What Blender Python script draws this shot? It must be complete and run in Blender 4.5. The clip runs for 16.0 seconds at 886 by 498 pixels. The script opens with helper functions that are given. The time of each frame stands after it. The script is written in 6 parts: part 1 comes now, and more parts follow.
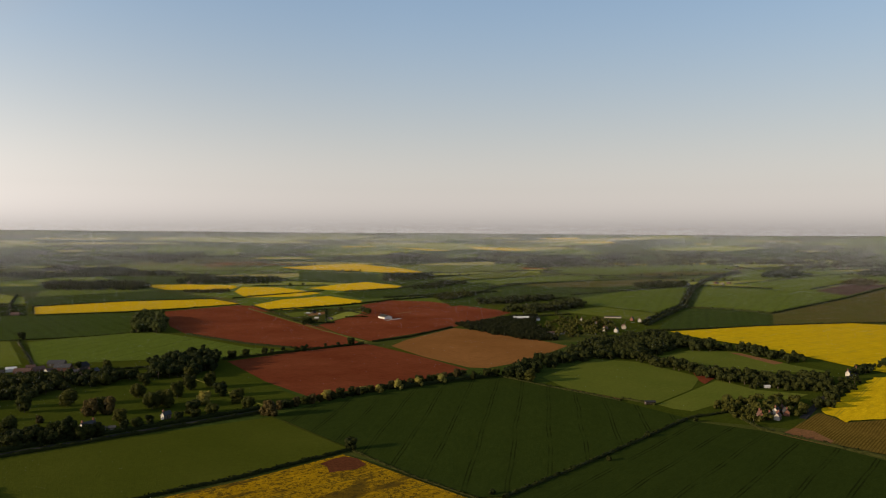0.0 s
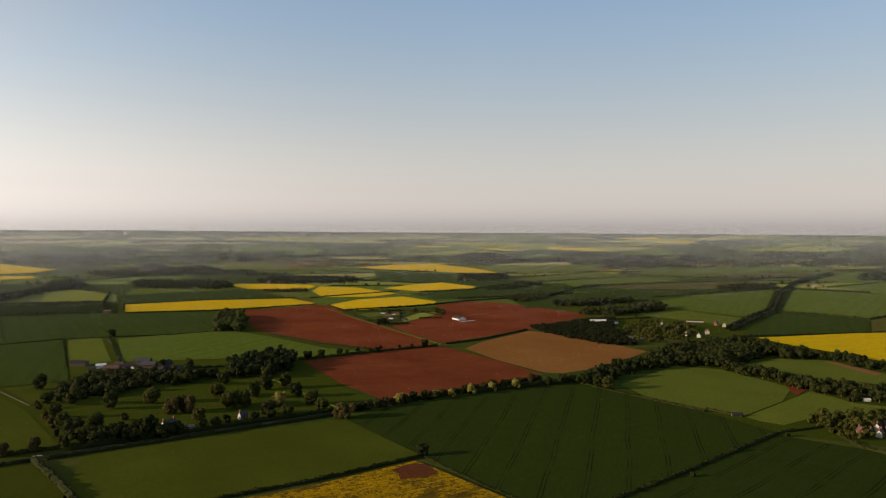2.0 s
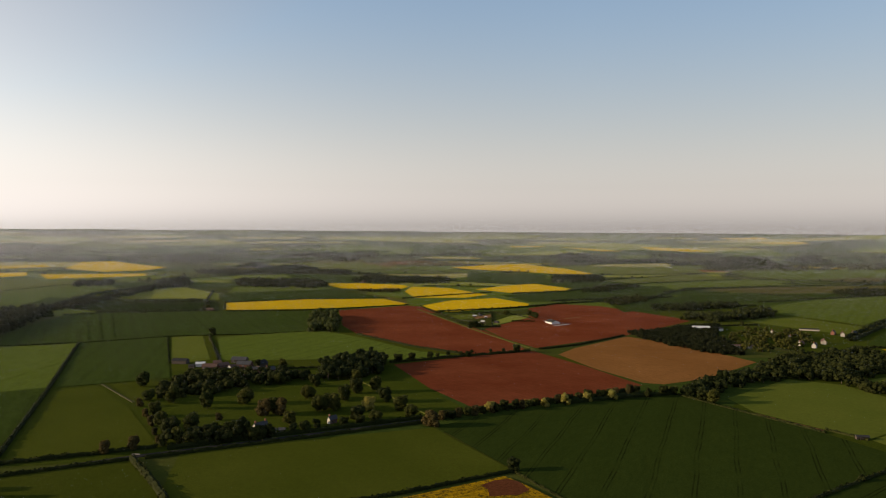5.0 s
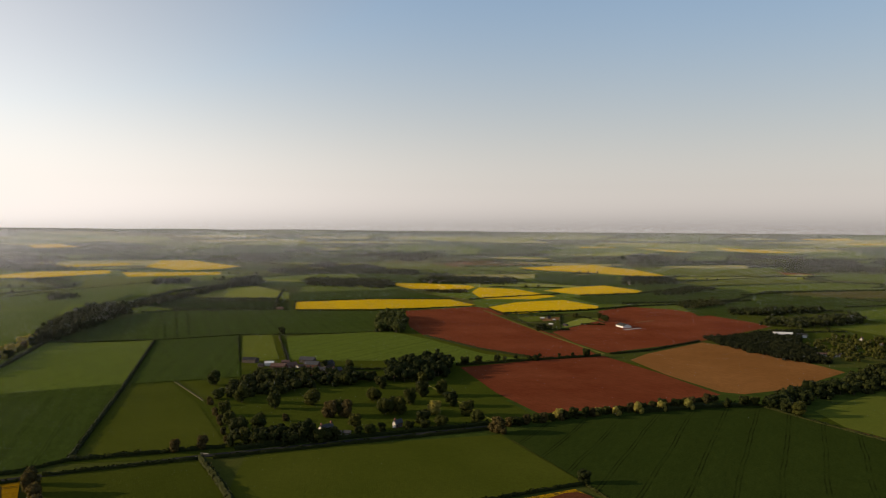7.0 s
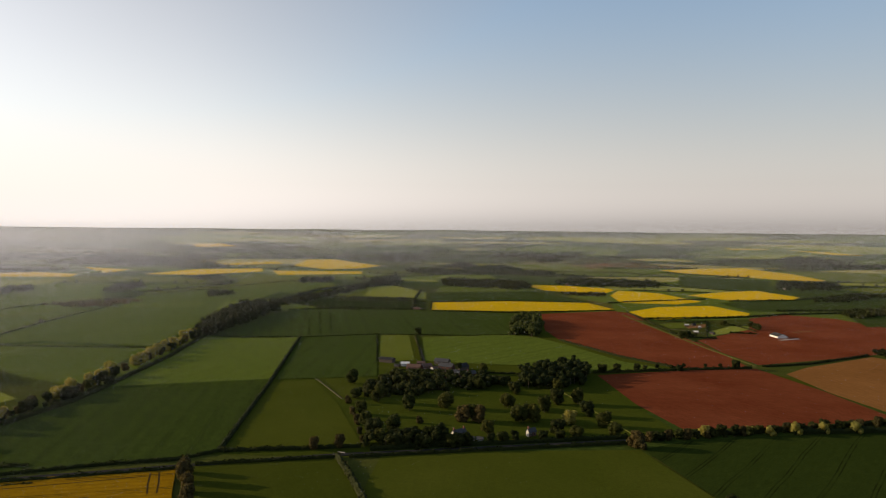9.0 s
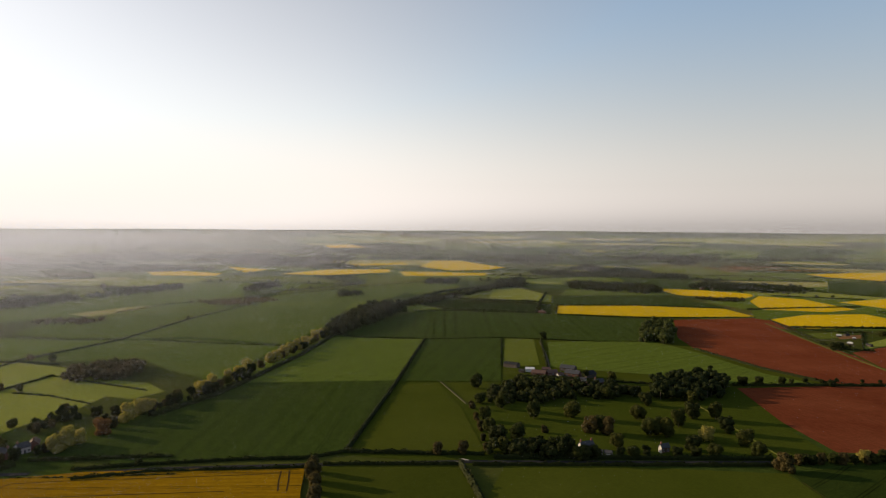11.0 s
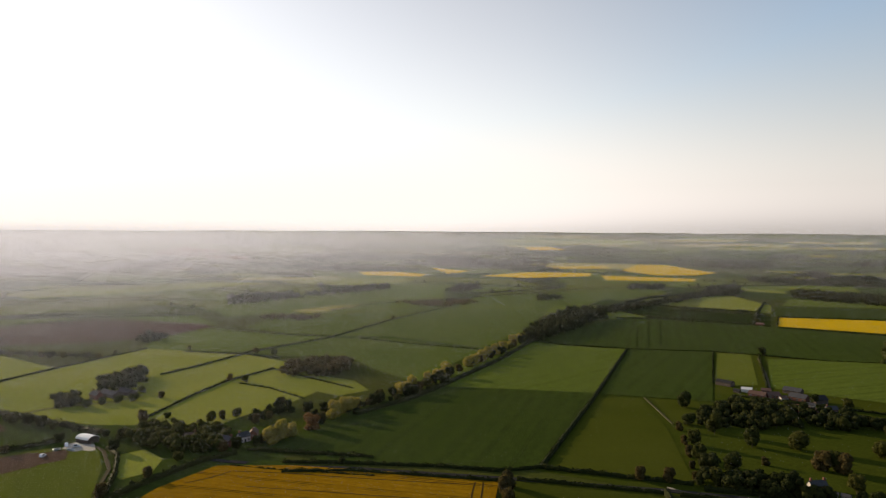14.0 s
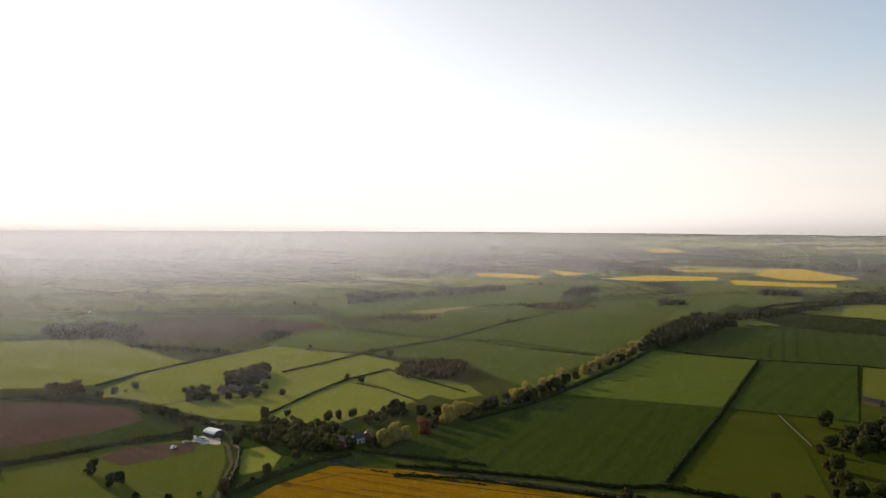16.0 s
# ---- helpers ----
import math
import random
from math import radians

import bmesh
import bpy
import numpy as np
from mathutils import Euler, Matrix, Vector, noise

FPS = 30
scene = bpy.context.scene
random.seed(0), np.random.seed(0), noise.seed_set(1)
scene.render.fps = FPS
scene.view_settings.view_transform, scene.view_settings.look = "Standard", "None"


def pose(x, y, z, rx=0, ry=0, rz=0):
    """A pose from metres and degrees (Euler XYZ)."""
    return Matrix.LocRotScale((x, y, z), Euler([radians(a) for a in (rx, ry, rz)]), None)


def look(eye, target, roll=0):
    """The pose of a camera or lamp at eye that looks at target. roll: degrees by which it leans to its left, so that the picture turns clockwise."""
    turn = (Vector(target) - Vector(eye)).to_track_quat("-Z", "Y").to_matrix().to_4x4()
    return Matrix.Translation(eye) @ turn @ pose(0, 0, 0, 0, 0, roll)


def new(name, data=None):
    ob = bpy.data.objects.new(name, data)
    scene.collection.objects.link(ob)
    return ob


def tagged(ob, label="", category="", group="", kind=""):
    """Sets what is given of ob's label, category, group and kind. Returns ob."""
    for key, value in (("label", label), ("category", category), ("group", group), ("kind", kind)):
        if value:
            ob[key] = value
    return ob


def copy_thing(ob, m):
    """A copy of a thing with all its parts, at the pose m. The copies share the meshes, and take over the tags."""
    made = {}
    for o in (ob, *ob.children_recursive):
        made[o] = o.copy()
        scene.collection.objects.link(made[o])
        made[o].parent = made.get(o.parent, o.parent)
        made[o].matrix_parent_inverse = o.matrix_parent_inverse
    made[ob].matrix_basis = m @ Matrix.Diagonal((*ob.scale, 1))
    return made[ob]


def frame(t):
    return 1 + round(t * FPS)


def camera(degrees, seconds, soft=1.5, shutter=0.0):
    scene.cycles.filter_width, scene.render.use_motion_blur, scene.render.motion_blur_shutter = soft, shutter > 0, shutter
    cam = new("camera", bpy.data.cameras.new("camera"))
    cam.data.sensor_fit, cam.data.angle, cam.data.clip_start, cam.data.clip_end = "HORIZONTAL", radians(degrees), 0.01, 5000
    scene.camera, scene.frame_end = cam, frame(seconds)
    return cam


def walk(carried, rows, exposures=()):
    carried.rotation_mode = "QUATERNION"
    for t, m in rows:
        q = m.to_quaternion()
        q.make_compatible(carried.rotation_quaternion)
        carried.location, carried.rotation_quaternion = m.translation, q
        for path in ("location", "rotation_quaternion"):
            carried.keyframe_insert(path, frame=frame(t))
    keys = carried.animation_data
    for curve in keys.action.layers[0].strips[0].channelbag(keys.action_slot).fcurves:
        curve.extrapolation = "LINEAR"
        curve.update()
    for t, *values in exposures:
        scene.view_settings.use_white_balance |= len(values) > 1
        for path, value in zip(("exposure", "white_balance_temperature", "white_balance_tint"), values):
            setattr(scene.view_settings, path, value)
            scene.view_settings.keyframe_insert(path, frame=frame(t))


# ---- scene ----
cam = camera(63.51, 16.0, soft=1.1)
# seconds, x, y, z, pitch, roll, yaw of the drone as it climbs slowly and turns to its left
ROWS = [
    (0.0, 0.00, 0.00, 120.00, -1.330, -0.292, -0.003),
    (0.5, 0.64, 2.84, 120.48, -1.357, -0.264, 2.996),
    (1.0, 0.87, 4.98, 120.98, -1.372, -0.233, 4.015),
    (1.5, 0.72, 6.67, 121.45, -1.389, -0.239, 4.867),
    (2.0, 0.79, 9.11, 121.94, -1.395, -0.236, 6.013),
    (2.5, 1.03, 11.93, 122.47, -1.404, -0.212, 7.893),
    (3.0, 1.39, 14.03, 123.01, -1.428, -0.201, 9.494),
    (3.5, 1.46, 16.00, 123.47, -1.458, -0.195, 10.662),
    (4.0, 0.98, 18.68, 123.95, -1.472, -0.225, 11.597),
    (6.5, -2.96, 32.99, 125.48, -1.519, -0.331, 17.080),
    (7.0, -3.55, 34.94, 125.80, -1.531, -0.355, 18.812),
    (7.5, -4.13, 37.02, 126.38, -1.540, -0.378, 21.338),
    (8.0, -4.61, 39.40, 127.10, -1.561, -0.399, 24.580),
    (8.5, -4.80, 41.31, 127.71, -1.579, -0.409, 27.137),
    (9.0, -5.45, 43.00, 128.19, -1.592, -0.399, 29.726),
    (11.5, -12.13, 52.45, 130.44, -1.565, -0.228, 42.050),
    (12.0, -13.82, 54.52, 131.02, -1.566, -0.214, 44.484),
    (12.5, -15.39, 56.59, 131.58, -1.546, -0.211, 47.151),
    (13.0, -16.92, 58.39, 132.02, -1.535, -0.232, 49.840),
    (13.5, -18.74, 60.58, 132.49, -1.521, -0.254, 52.957),
    (14.0, -20.92, 62.42, 132.92, -1.510, -0.308, 55.622),
    (14.5, -22.61, 64.12, 133.45, -1.492, -0.347, 58.269),
    (15.0, -24.36, 65.60, 133.88, -1.494, -0.367, 60.408),
    (15.5, -26.31, 66.83, 134.24, -1.498, -0.368, 62.415),
    (16.0, -28.45, 68.32, 134.67, -1.494, -0.375, 64.925),
]
walk(cam, [(t, pose(x, y, z, 90 + pitch, roll, yaw)) for t, x, y, z, pitch, roll, yaw in ROWS],
     exposures=[(0.0, 0.20), (7.0, 0.20), (12.0, 0.23), (16.0, 0.34)])

# ---- light: a low sun in haze ----
SUN_AZIMUTH, SUN_HEIGHT = 108.0, 13.0          # degrees, from +y towards -x; above the horizon
world = bpy.data.worlds.new("evening_sky")
scene.world = world
world.use_nodes = True
wn, wl = world.node_tree.nodes, world.node_tree.links
sky = wn.new("ShaderNodeTexSky")
sky.sky_type = "NISHITA"
sky.sun_disc = False
sky.sun_elevation = radians(SUN_HEIGHT)
sky.sun_rotation = radians(-SUN_AZIMUTH)
sky.altitude = 100
sky.air_density, sky.dust_density, sky.ozone_density = 1.0, 1.0, 1.5
# haze whitens the sky towards the horizon, all the way round
up = wn.new("ShaderNodeSeparateXYZ")
wl.new(wn.new("ShaderNodeTexCoord").outputs["Generated"], up.inputs[0])
veil = wn.new("ShaderNodeMapRange")
veil.interpolation_type = "SMOOTHSTEP"
wl.new(up.outputs[2], veil.inputs[0])
for i, v in enumerate((-0.02, 0.36, 1.0, 0.22)):
    veil.inputs[i + 1].default_value = v
grey = wn.new("ShaderNodeRGBToBW")
wl.new(sky.outputs[0], grey.inputs[0])
pale = wn.new("ShaderNodeVectorMath")
pale.operation = "MULTIPLY"
ahead = wn.new("ShaderNodeVectorMath")            # haze is brighter on the sun's side
ahead.operation = "DOT_PRODUCT"
wl.new(wn.new("ShaderNodeTexCoord").outputs["Generated"], ahead.inputs[0])
ahead.inputs[1].default_value = (-math.sin(radians(SUN_AZIMUTH)), math.cos(radians(SUN_AZIMUTH)), 0.0)
glow = wn.new("ShaderNodeMapRange")
wl.new(ahead.outputs["Value"], glow.inputs[0])
for i, v in enumerate((-0.8, 0.5, 0.48, 1.0)):
    glow.inputs[i + 1].default_value = v
lit = wn.new("ShaderNodeMath")
lit.operation = "MULTIPLY"
wl.new(grey.outputs[0], lit.inputs[0])
wl.new(glow.outputs[0], lit.inputs[1])
full = wn.new("ShaderNodeMath")                   # thick haze reaches an even white
full.operation = "SMOOTH_MIN"
low = wn.new("ShaderNodeMapRange")                # and deepest along the horizon
wl.new(up.outputs[2], low.inputs[0])
for i, v in enumerate((0.0, 0.06, 1.18, 1.0)):
    low.inputs[i + 1].default_value = v
deep = wn.new("ShaderNodeMath")
deep.operation = "MULTIPLY"
wl.new(lit.outputs[0], deep.inputs[0])
wl.new(low.outputs[0], deep.inputs[1])
wl.new(deep.outputs[0], full.inputs[0])
full.inputs[1].default_value, full.inputs[2].default_value = 4.2, 1.6
wl.new(full.outputs[0], pale.inputs[0])
pale.inputs[1].default_value = (1.42, 1.29, 1.21)
hazy = wn.new("ShaderNodeMix")
hazy.data_type = "RGBA"
side = wn.new("ShaderNodeMapRange")               # and whiter
side.interpolation_type = "SMOOTHSTEP"
wl.new(ahead.outputs["Value"], side.inputs[0])
for i, v in enumerate((-0.3, 0.6, 0.0, 0.68)):
    side.inputs[i + 1].default_value = v
most = wn.new("ShaderNodeMath")
most.operation = "MAXIMUM"
wl.new(veil.outputs[0], most.inputs[0])
wl.new(side.outputs[0], most.inputs[1])
wl.new(most.outputs[0], hazy.inputs[0])
clear = wn.new("ShaderNodeVectorMath")
clear.operation = "MULTIPLY"
wl.new(sky.outputs[0], clear.inputs[0])
clear.inputs[1].default_value = (1.13, 1.15, 1.17)
dim = wn.new("ShaderNodeMapRange")                # the clear air is deepest away from the sun
wl.new(ahead.outputs["Value"], dim.inputs[0])
for i, v in enumerate((-0.78, -0.25, 0.88, 1.10)):
    dim.inputs[i + 1].default_value = v
deepest = wn.new("ShaderNodeVectorMath")
deepest.operation = "SCALE"
wl.new(clear.outputs[0], deepest.inputs[0])
wl.new(dim.outputs[0], deepest.inputs["Scale"])
wl.new(deepest.outputs[0], hazy.inputs[6])
wl.new(pale.outputs[0], hazy.inputs[7])
wl.new(hazy.outputs[2], wn["Background"].inputs[0])
wn["Background"].inputs[1].default_value = 0.15

sun = new("sun", bpy.data.lights.new("sun", "SUN"))
sun.data.energy, sun.data.angle, sun.data.color = 5.0, radians(0.6), (1.0, 0.78, 0.52)
a, e = radians(SUN_AZIMUTH), radians(SUN_HEIGHT)
TO_SUN = Vector((-math.sin(a) * math.cos(e), math.cos(a) * math.cos(e), math.sin(e)))
sun.matrix_world = look(TO_SUN * 100, (0, 0, 0))


# ---- materials ----
def material(name, rough=0.9):
    m = bpy.data.materials.new(name)
    m.use_nodes = True
    b = m.node_tree.nodes["Principled BSDF"]
    b.inputs["Roughness"].default_value = rough
    b.inputs["Specular IOR Level"].default_value = 0.2
    return m, m.node_tree.nodes, m.node_tree.links, b


def mixed(n, l, fac, a, b, mode="MIX"):
    """A colour mix node; fac, a and b are sockets or values."""
    x = n.new("ShaderNodeMix")
    x.data_type, x.blend_type = "RGBA", mode
    for sock, v in ((x.inputs[0], fac), (x.inputs[6], a), (x.inputs[7], b)):
        if isinstance(v, bpy.types.NodeSocket):
            l.new(v, sock)
        elif isinstance(v, (tuple, list)):
            sock.default_value = (*v, 1) if len(v) == 3 else v
        else:
            sock.default_value = v
    return x.outputs[2]


def maths(n, l, op, a, b=0.0, c=0.0):
    x = n.new("ShaderNodeMath")
    x.operation = op
    for sock, v in zip(x.inputs, (a, b, c)):
        if isinstance(v, bpy.types.NodeSocket):
            l.new(v, sock)
        else:
            sock.default_value = v
    return x.outputs[0]


def ramp(n, l, v, lo, hi):
    x = n.new("ShaderNodeMapRange")
    l.new(v, x.inputs[0])
    x.inputs[1].default_value, x.inputs[2].default_value = lo, hi
    return x.outputs[0]


def noisy(n, l, co, scale, detail=3.0, rough=0.55):
    x = n.new("ShaderNodeTexNoise")
    x.inputs["Scale"].default_value, x.inputs["Detail"].default_value, x.inputs["Roughness"].default_value = scale, detail, rough
    l.new(co, x.inputs["Vector"])
    return x.outputs[0]


def bumped(n, l, b, height, strength, distance):
    x = n.new("ShaderNodeBump")
    x.inputs["Strength"].default_value, x.inputs["Distance"].default_value = strength, distance
    l.new(height, x.inputs["Height"])
    l.new(x.outputs[0], b.inputs["Normal"])


def crop(name, main, other, tram=0.0, tram_colour=(0.05, 0.045, 0.02), bare=0.0, bare_colour=(0.16, 0.075, 0.04), rows=0.0, row_gap=3.0, patch=0.5, worn=0.6, blotch=0.0, coarse=0.5):
    """A field's surface: two tones in patches and grain, drill rows, wheel tracks every `tram` metres along local y, bare soil."""
    m, n, l, b = material(name, 0.95)
    co = n.new("ShaderNodeTexCoord").outputs["Object"]
    sep = n.new("ShaderNodeSeparateXYZ")
    l.new(co, sep.inputs[0])
    info = n.new("ShaderNodeObjectInfo").outputs["Random"]
    shift = n.new("ShaderNodeVectorMath")
    shift.operation = "ADD"
    l.new(co, shift.inputs[0])
    comb = n.new("ShaderNodeCombineXYZ")
    l.new(maths(n, l, "MULTIPLY", info, 900.0), comb.inputs[0])
    l.new(maths(n, l, "MULTIPLY", info, 370.0), comb.inputs[1])
    l.new(comb.outputs[0], shift.inputs[1])
    p = shift.outputs[0]
    large = ramp(n, l, noisy(n, l, p, 0.014, 5.0, 0.62), 0.34, 0.66)
    flat = n.new("ShaderNodeVectorMath")
    flat.operation = "MULTIPLY"
    l.new(p, flat.inputs[0])
    flat.inputs[1].default_value = (1.0, 0.3 if rows else 0.85, 1.0)     # drawn out along the rows
    streak = flat.outputs[0]
    grain = noisy(n, l, streak, 0.35, 5.0, 0.72)
    fine = noisy(n, l, p, 1.3, 3.0, 0.7)
    col = mixed(n, l, maths(n, l, "MULTIPLY", large, patch), main, other)
    col = mixed(n, l, coarse, col, mixed(n, l, ramp(n, l, grain, 0.3, 0.7), tuple(0.6 * c for c in main), tuple(min(1, 1.38 * c) for c in main)))
    col = mixed(n, l, 1.0, col, mixed(n, l, ramp(n, l, fine, 0.25, 0.75), (1 - 0.9 * coarse,) * 3, (1 + 0.85 * coarse,) * 3), "MULTIPLY")
    wob = maths(n, l, "ADD", sep.outputs[0], maths(n, l, "MULTIPLY", noisy(n, l, p, 0.02, 1.0), 3.0))
    if rows:
        s = maths(n, l, "SINE", maths(n, l, "MULTIPLY", wob, 6.2832 / row_gap))
        broad = noisy(n, l, p, 0.03, 2.0)
        col = mixed(n, l, maths(n, l, "MULTIPLY", ramp(n, l, s, -0.6, 1.0), maths(n, l, "MULTIPLY", broad, rows)), col, tuple(0.45 * c for c in main))
    if tram:
        f = maths(n, l, "FRACT", maths(n, l, "DIVIDE", wob, tram))
        d = maths(n, l, "MULTIPLY", maths(n, l, "ABSOLUTE", maths(n, l, "SUBTRACT", f, 0.5)), tram)
        track = maths(n, l, "LESS_THAN", maths(n, l, "ABSOLUTE", maths(n, l, "SUBTRACT", d, 1.0)), 0.42)
        track = maths(n, l, "MULTIPLY", track, ramp(n, l, noisy(n, l, p, 0.05, 2.0), 0.3, 0.6))
        col = mixed(n, l, maths(n, l, "MULTIPLY", track, worn), col, tram_colour)
    if blotch:
        spot = ramp(n, l, noisy(n, l, p, 0.45, 6.0, 0.8), 0.60 - 0.2 * blotch, 0.66 - 0.2 * blotch)
        col = mixed(n, l, maths(n, l, "MULTIPLY", spot, 0.85), col, bare_colour)
    if bare:
        spot = ramp(n, l, noisy(n, l, streak, 0.06, 6.0, 0.7), 0.66 - 0.2 * bare, 0.72 - 0.2 * bare)
        col = mixed(n, l, maths(n, l, "MULTIPLY", spot, 0.8), col, bare_colour)
    col = mixed(n, l, 1.0, col, mixed(n, l, info, (0.93, 0.92, 0.74), (1.16, 1.12, 0.88)), "MULTIPLY")
    l.new(col, b.inputs["Base Color"])
    b.inputs["Specular IOR Level"].default_value = 0.0
    bumped(n, l, b, maths(n, l, "ADD", fine, maths(n, l, "MULTIPLY", grain, 1.4)), 0.55, 0.3)
    return m


WHEAT = crop("young_wheat", (0.021, 0.032, 0.007), (0.029, 0.041, 0.009), tram=20, tram_colour=(0.009, 0.012, 0.004), rows=0.16, row_gap=24, worn=0.75, coarse=0.34)
WHEAT_MID = crop("spring_wheat", (0.037, 0.055, 0.012), (0.048, 0.066, 0.015), tram=20, tram_colour=(0.018, 0.023, 0.008), rows=0.3, row_gap=12)
WHEAT_PALE = crop("barley", (0.090, 0.120, 0.021), (0.112, 0.138, 0.028), tram=20, tram_colour=(0.035, 0.04, 0.012), rows=0.25, row_gap=12)
PASTURE = crop("pasture_grass", (0.042, 0.052, 0.007), (0.058, 0.066, 0.011), patch=0.9, coarse=0.26)
# far paler than the other pasture: backlit glow is put into this colour
PASTURE_BACKLIT = crop("backlit_toned_pasture_grass", (0.165, 0.188, 0.036), (0.225, 0.226, 0.052), patch=1.0, coarse=0.6)
MEADOW = crop("meadow_grass", (0.080, 0.099, 0.017), (0.106, 0.117, 0.023), patch=0.9, coarse=0.3)
LUSH = crop("lush_grass", (0.073, 0.103, 0.021), (0.097, 0.121, 0.028), patch=0.9, coarse=0.3)
PARK = crop("park_grass", (0.040, 0.053, 0.007), (0.055, 0.064, 0.011), patch=0.9)
RAPE = crop("rape_in_flower", (0.52, 0.345, 0.008), (0.60, 0.41, 0.012), tram=28, tram_colour=(0.20, 0.18, 0.02), bare=0.42, bare_colour=(0.36, 0.27, 0.02), rows=0.2, row_gap=9)
RAPE_THIN = crop("patchy_rape_in_flower", (0.30, 0.175, 0.006), (0.24, 0.145, 0.010), tram=28, tram_colour=(0.07, 0.06, 0.015), bare=0.65, bare_colour=(0.050, 0.034, 0.010), rows=0.5, row_gap=4, worn=0.9, blotch=0.5)
RAPE_NEAR = crop("rape_past_full_flower", (0.24, 0.130, 0.006), (0.30, 0.17, 0.010), tram=20, tram_colour=(0.045, 0.028, 0.008), bare=0.3, bare_colour=(0.09, 0.055, 0.012), rows=0.5, row_gap=5, worn=0.95, blotch=0.15)
SOIL_PATCH = crop("bare_red_brown_earth", (0.085, 0.030, 0.016), (0.12, 0.046, 0.024), patch=1.0)
RED_SOIL = crop("red_ploughed_soil", (0.122, 0.030, 0.015), (0.215, 0.067, 0.034), rows=0.14, row_gap=5, patch=1.0)
ORANGE_SOIL = crop("orange_tilled_soil", (0.165, 0.074, 0.026), (0.235, 0.112, 0.044), rows=0.3, row_gap=5, patch=1.0)
BROWN_SOIL = crop("brown_tilled_soil", (0.074, 0.049, 0.041), (0.106, 0.072, 0.058), rows=0.4, row_gap=6, patch=0.9)
SPARSE = crop("sparse_spring_crop", (0.078, 0.080, 0.021), (0.115, 0.080, 0.032), rows=0.3, row_gap=6, patch=1.0)
FURROWS = crop("furrowed_crop", (0.15, 0.095, 0.022), (0.11, 0.085, 0.018), rows=1.5, row_gap=1.7, patch=0.9)
PALE = crop("pale_straw_green_grass", (0.24, 0.225, 0.085), (0.30, 0.27, 0.115), patch=0.9)
RAPE_FAR = crop("bright_rape_in_flower", (0.50, 0.34, 0.012), (0.56, 0.40, 0.02), tram=28, tram_colour=(0.2, 0.19, 0.03), rows=0.1)
ROUGH = crop("rough_grass", (0.044, 0.056, 0.012), (0.070, 0.066, 0.022), patch=1.0, bare=0.2, bare_colour=(0.10, 0.085, 0.04))
SAND = crop("bare_sandy_ground", (0.16, 0.075, 0.036), (0.20, 0.11, 0.06), patch=1.0)
HEADLAND = crop("field_margin_grass", (0.085, 0.095, 0.022), (0.13, 0.115, 0.04), patch=1.0)


def leaves(name, dark, light, clear=0.25):
    m, n, l, b = material(name, 0.75)
    geo = n.new("ShaderNodeNewGeometry").outputs["Random Per Island"]
    info = n.new("ShaderNodeObjectInfo").outputs["Random"]
    col = mixed(n, l, ramp(n, l, geo, -0.5, 1.5), dark, light)
    col = mixed(n, l, 1.0, col, mixed(n, l, info, (0.75, 0.8, 0.8), (1.3, 1.15, 1.0)), "MULTIPLY")
    l.new(col, b.inputs["Base Color"])
    b.inputs["Specular IOR Level"].default_value = 0.04
    t = n.new("ShaderNodeBsdfTranslucent")
    l.new(mixed(n, l, 1.0, col, (1.5, 1.5, 0.7), "MULTIPLY"), t.inputs[0])
    mx = n.new("ShaderNodeMixShader")
    mx.inputs[0].default_value = clear
    l.new(b.outputs[0], mx.inputs[1])
    l.new(t.outputs[0], mx.inputs[2])
    l.new(mx.outputs[0], n["Material Output"].inputs[0])
    return m


LEAF = leaves("oak_leaves", (0.026, 0.033, 0.008), (0.056, 0.060, 0.014))
LEAF_MID = leaves("fresh_green_leaves", (0.046, 0.054, 0.014), (0.078, 0.084, 0.023), 0.3)
LEAF_DARK = leaves("dense_dark_leaves", (0.014, 0.019, 0.006), (0.032, 0.038, 0.010), 0.15)
LEAF_GOLD = leaves("fresh_golden_leaves", (0.175, 0.160, 0.038), (0.31, 0.275, 0.078), 0.4)
LEAF_ORANGE = leaves("copper_leaves", (0.13, 0.065, 0.024), (0.21, 0.11, 0.04), 0.35)
LEAF_BROWN = leaves("opening_brown_leaves", (0.046, 0.040, 0.017), (0.080, 0.066, 0.026), 0.3)
# near black, so that the shade over low scrub is in the colour
SCRUB_SHADED = leaves("shade_dark_scrub_leaves", (0.008, 0.011, 0.005), (0.018, 0.022, 0.008), 0.08)
HEDGE = leaves("hawthorn_leaves", (0.014, 0.019, 0.006), (0.034, 0.040, 0.010), 0.15)


def plain(name, a, b_, scale, rough=0.8, bump=0.3, streak=False):
    m, n, l, b = material(name, rough)
    co = n.new("ShaderNodeTexCoord").outputs["Object"]
    info = n.new("ShaderNodeObjectInfo").outputs["Random"]
    f = noisy(n, l, co, scale, 4.0, 0.65)
    g = noisy(n, l, co, scale * 7, 2.0)
    col = mixed(n, l, ramp(n, l, f, 0.3, 0.7), a, b_)
    col = mixed(n, l, 1.0, col, mixed(n, l, g, (0.85,) * 3, (1.12,) * 3), "MULTIPLY")
    col = mixed(n, l, 1.0, col, mixed(n, l, info, (0.88,) * 3, (1.1,) * 3), "MULTIPLY")
    l.new(col, b.inputs["Base Color"])
    bumped(n, l, b, g, bump, 0.05)
    return m


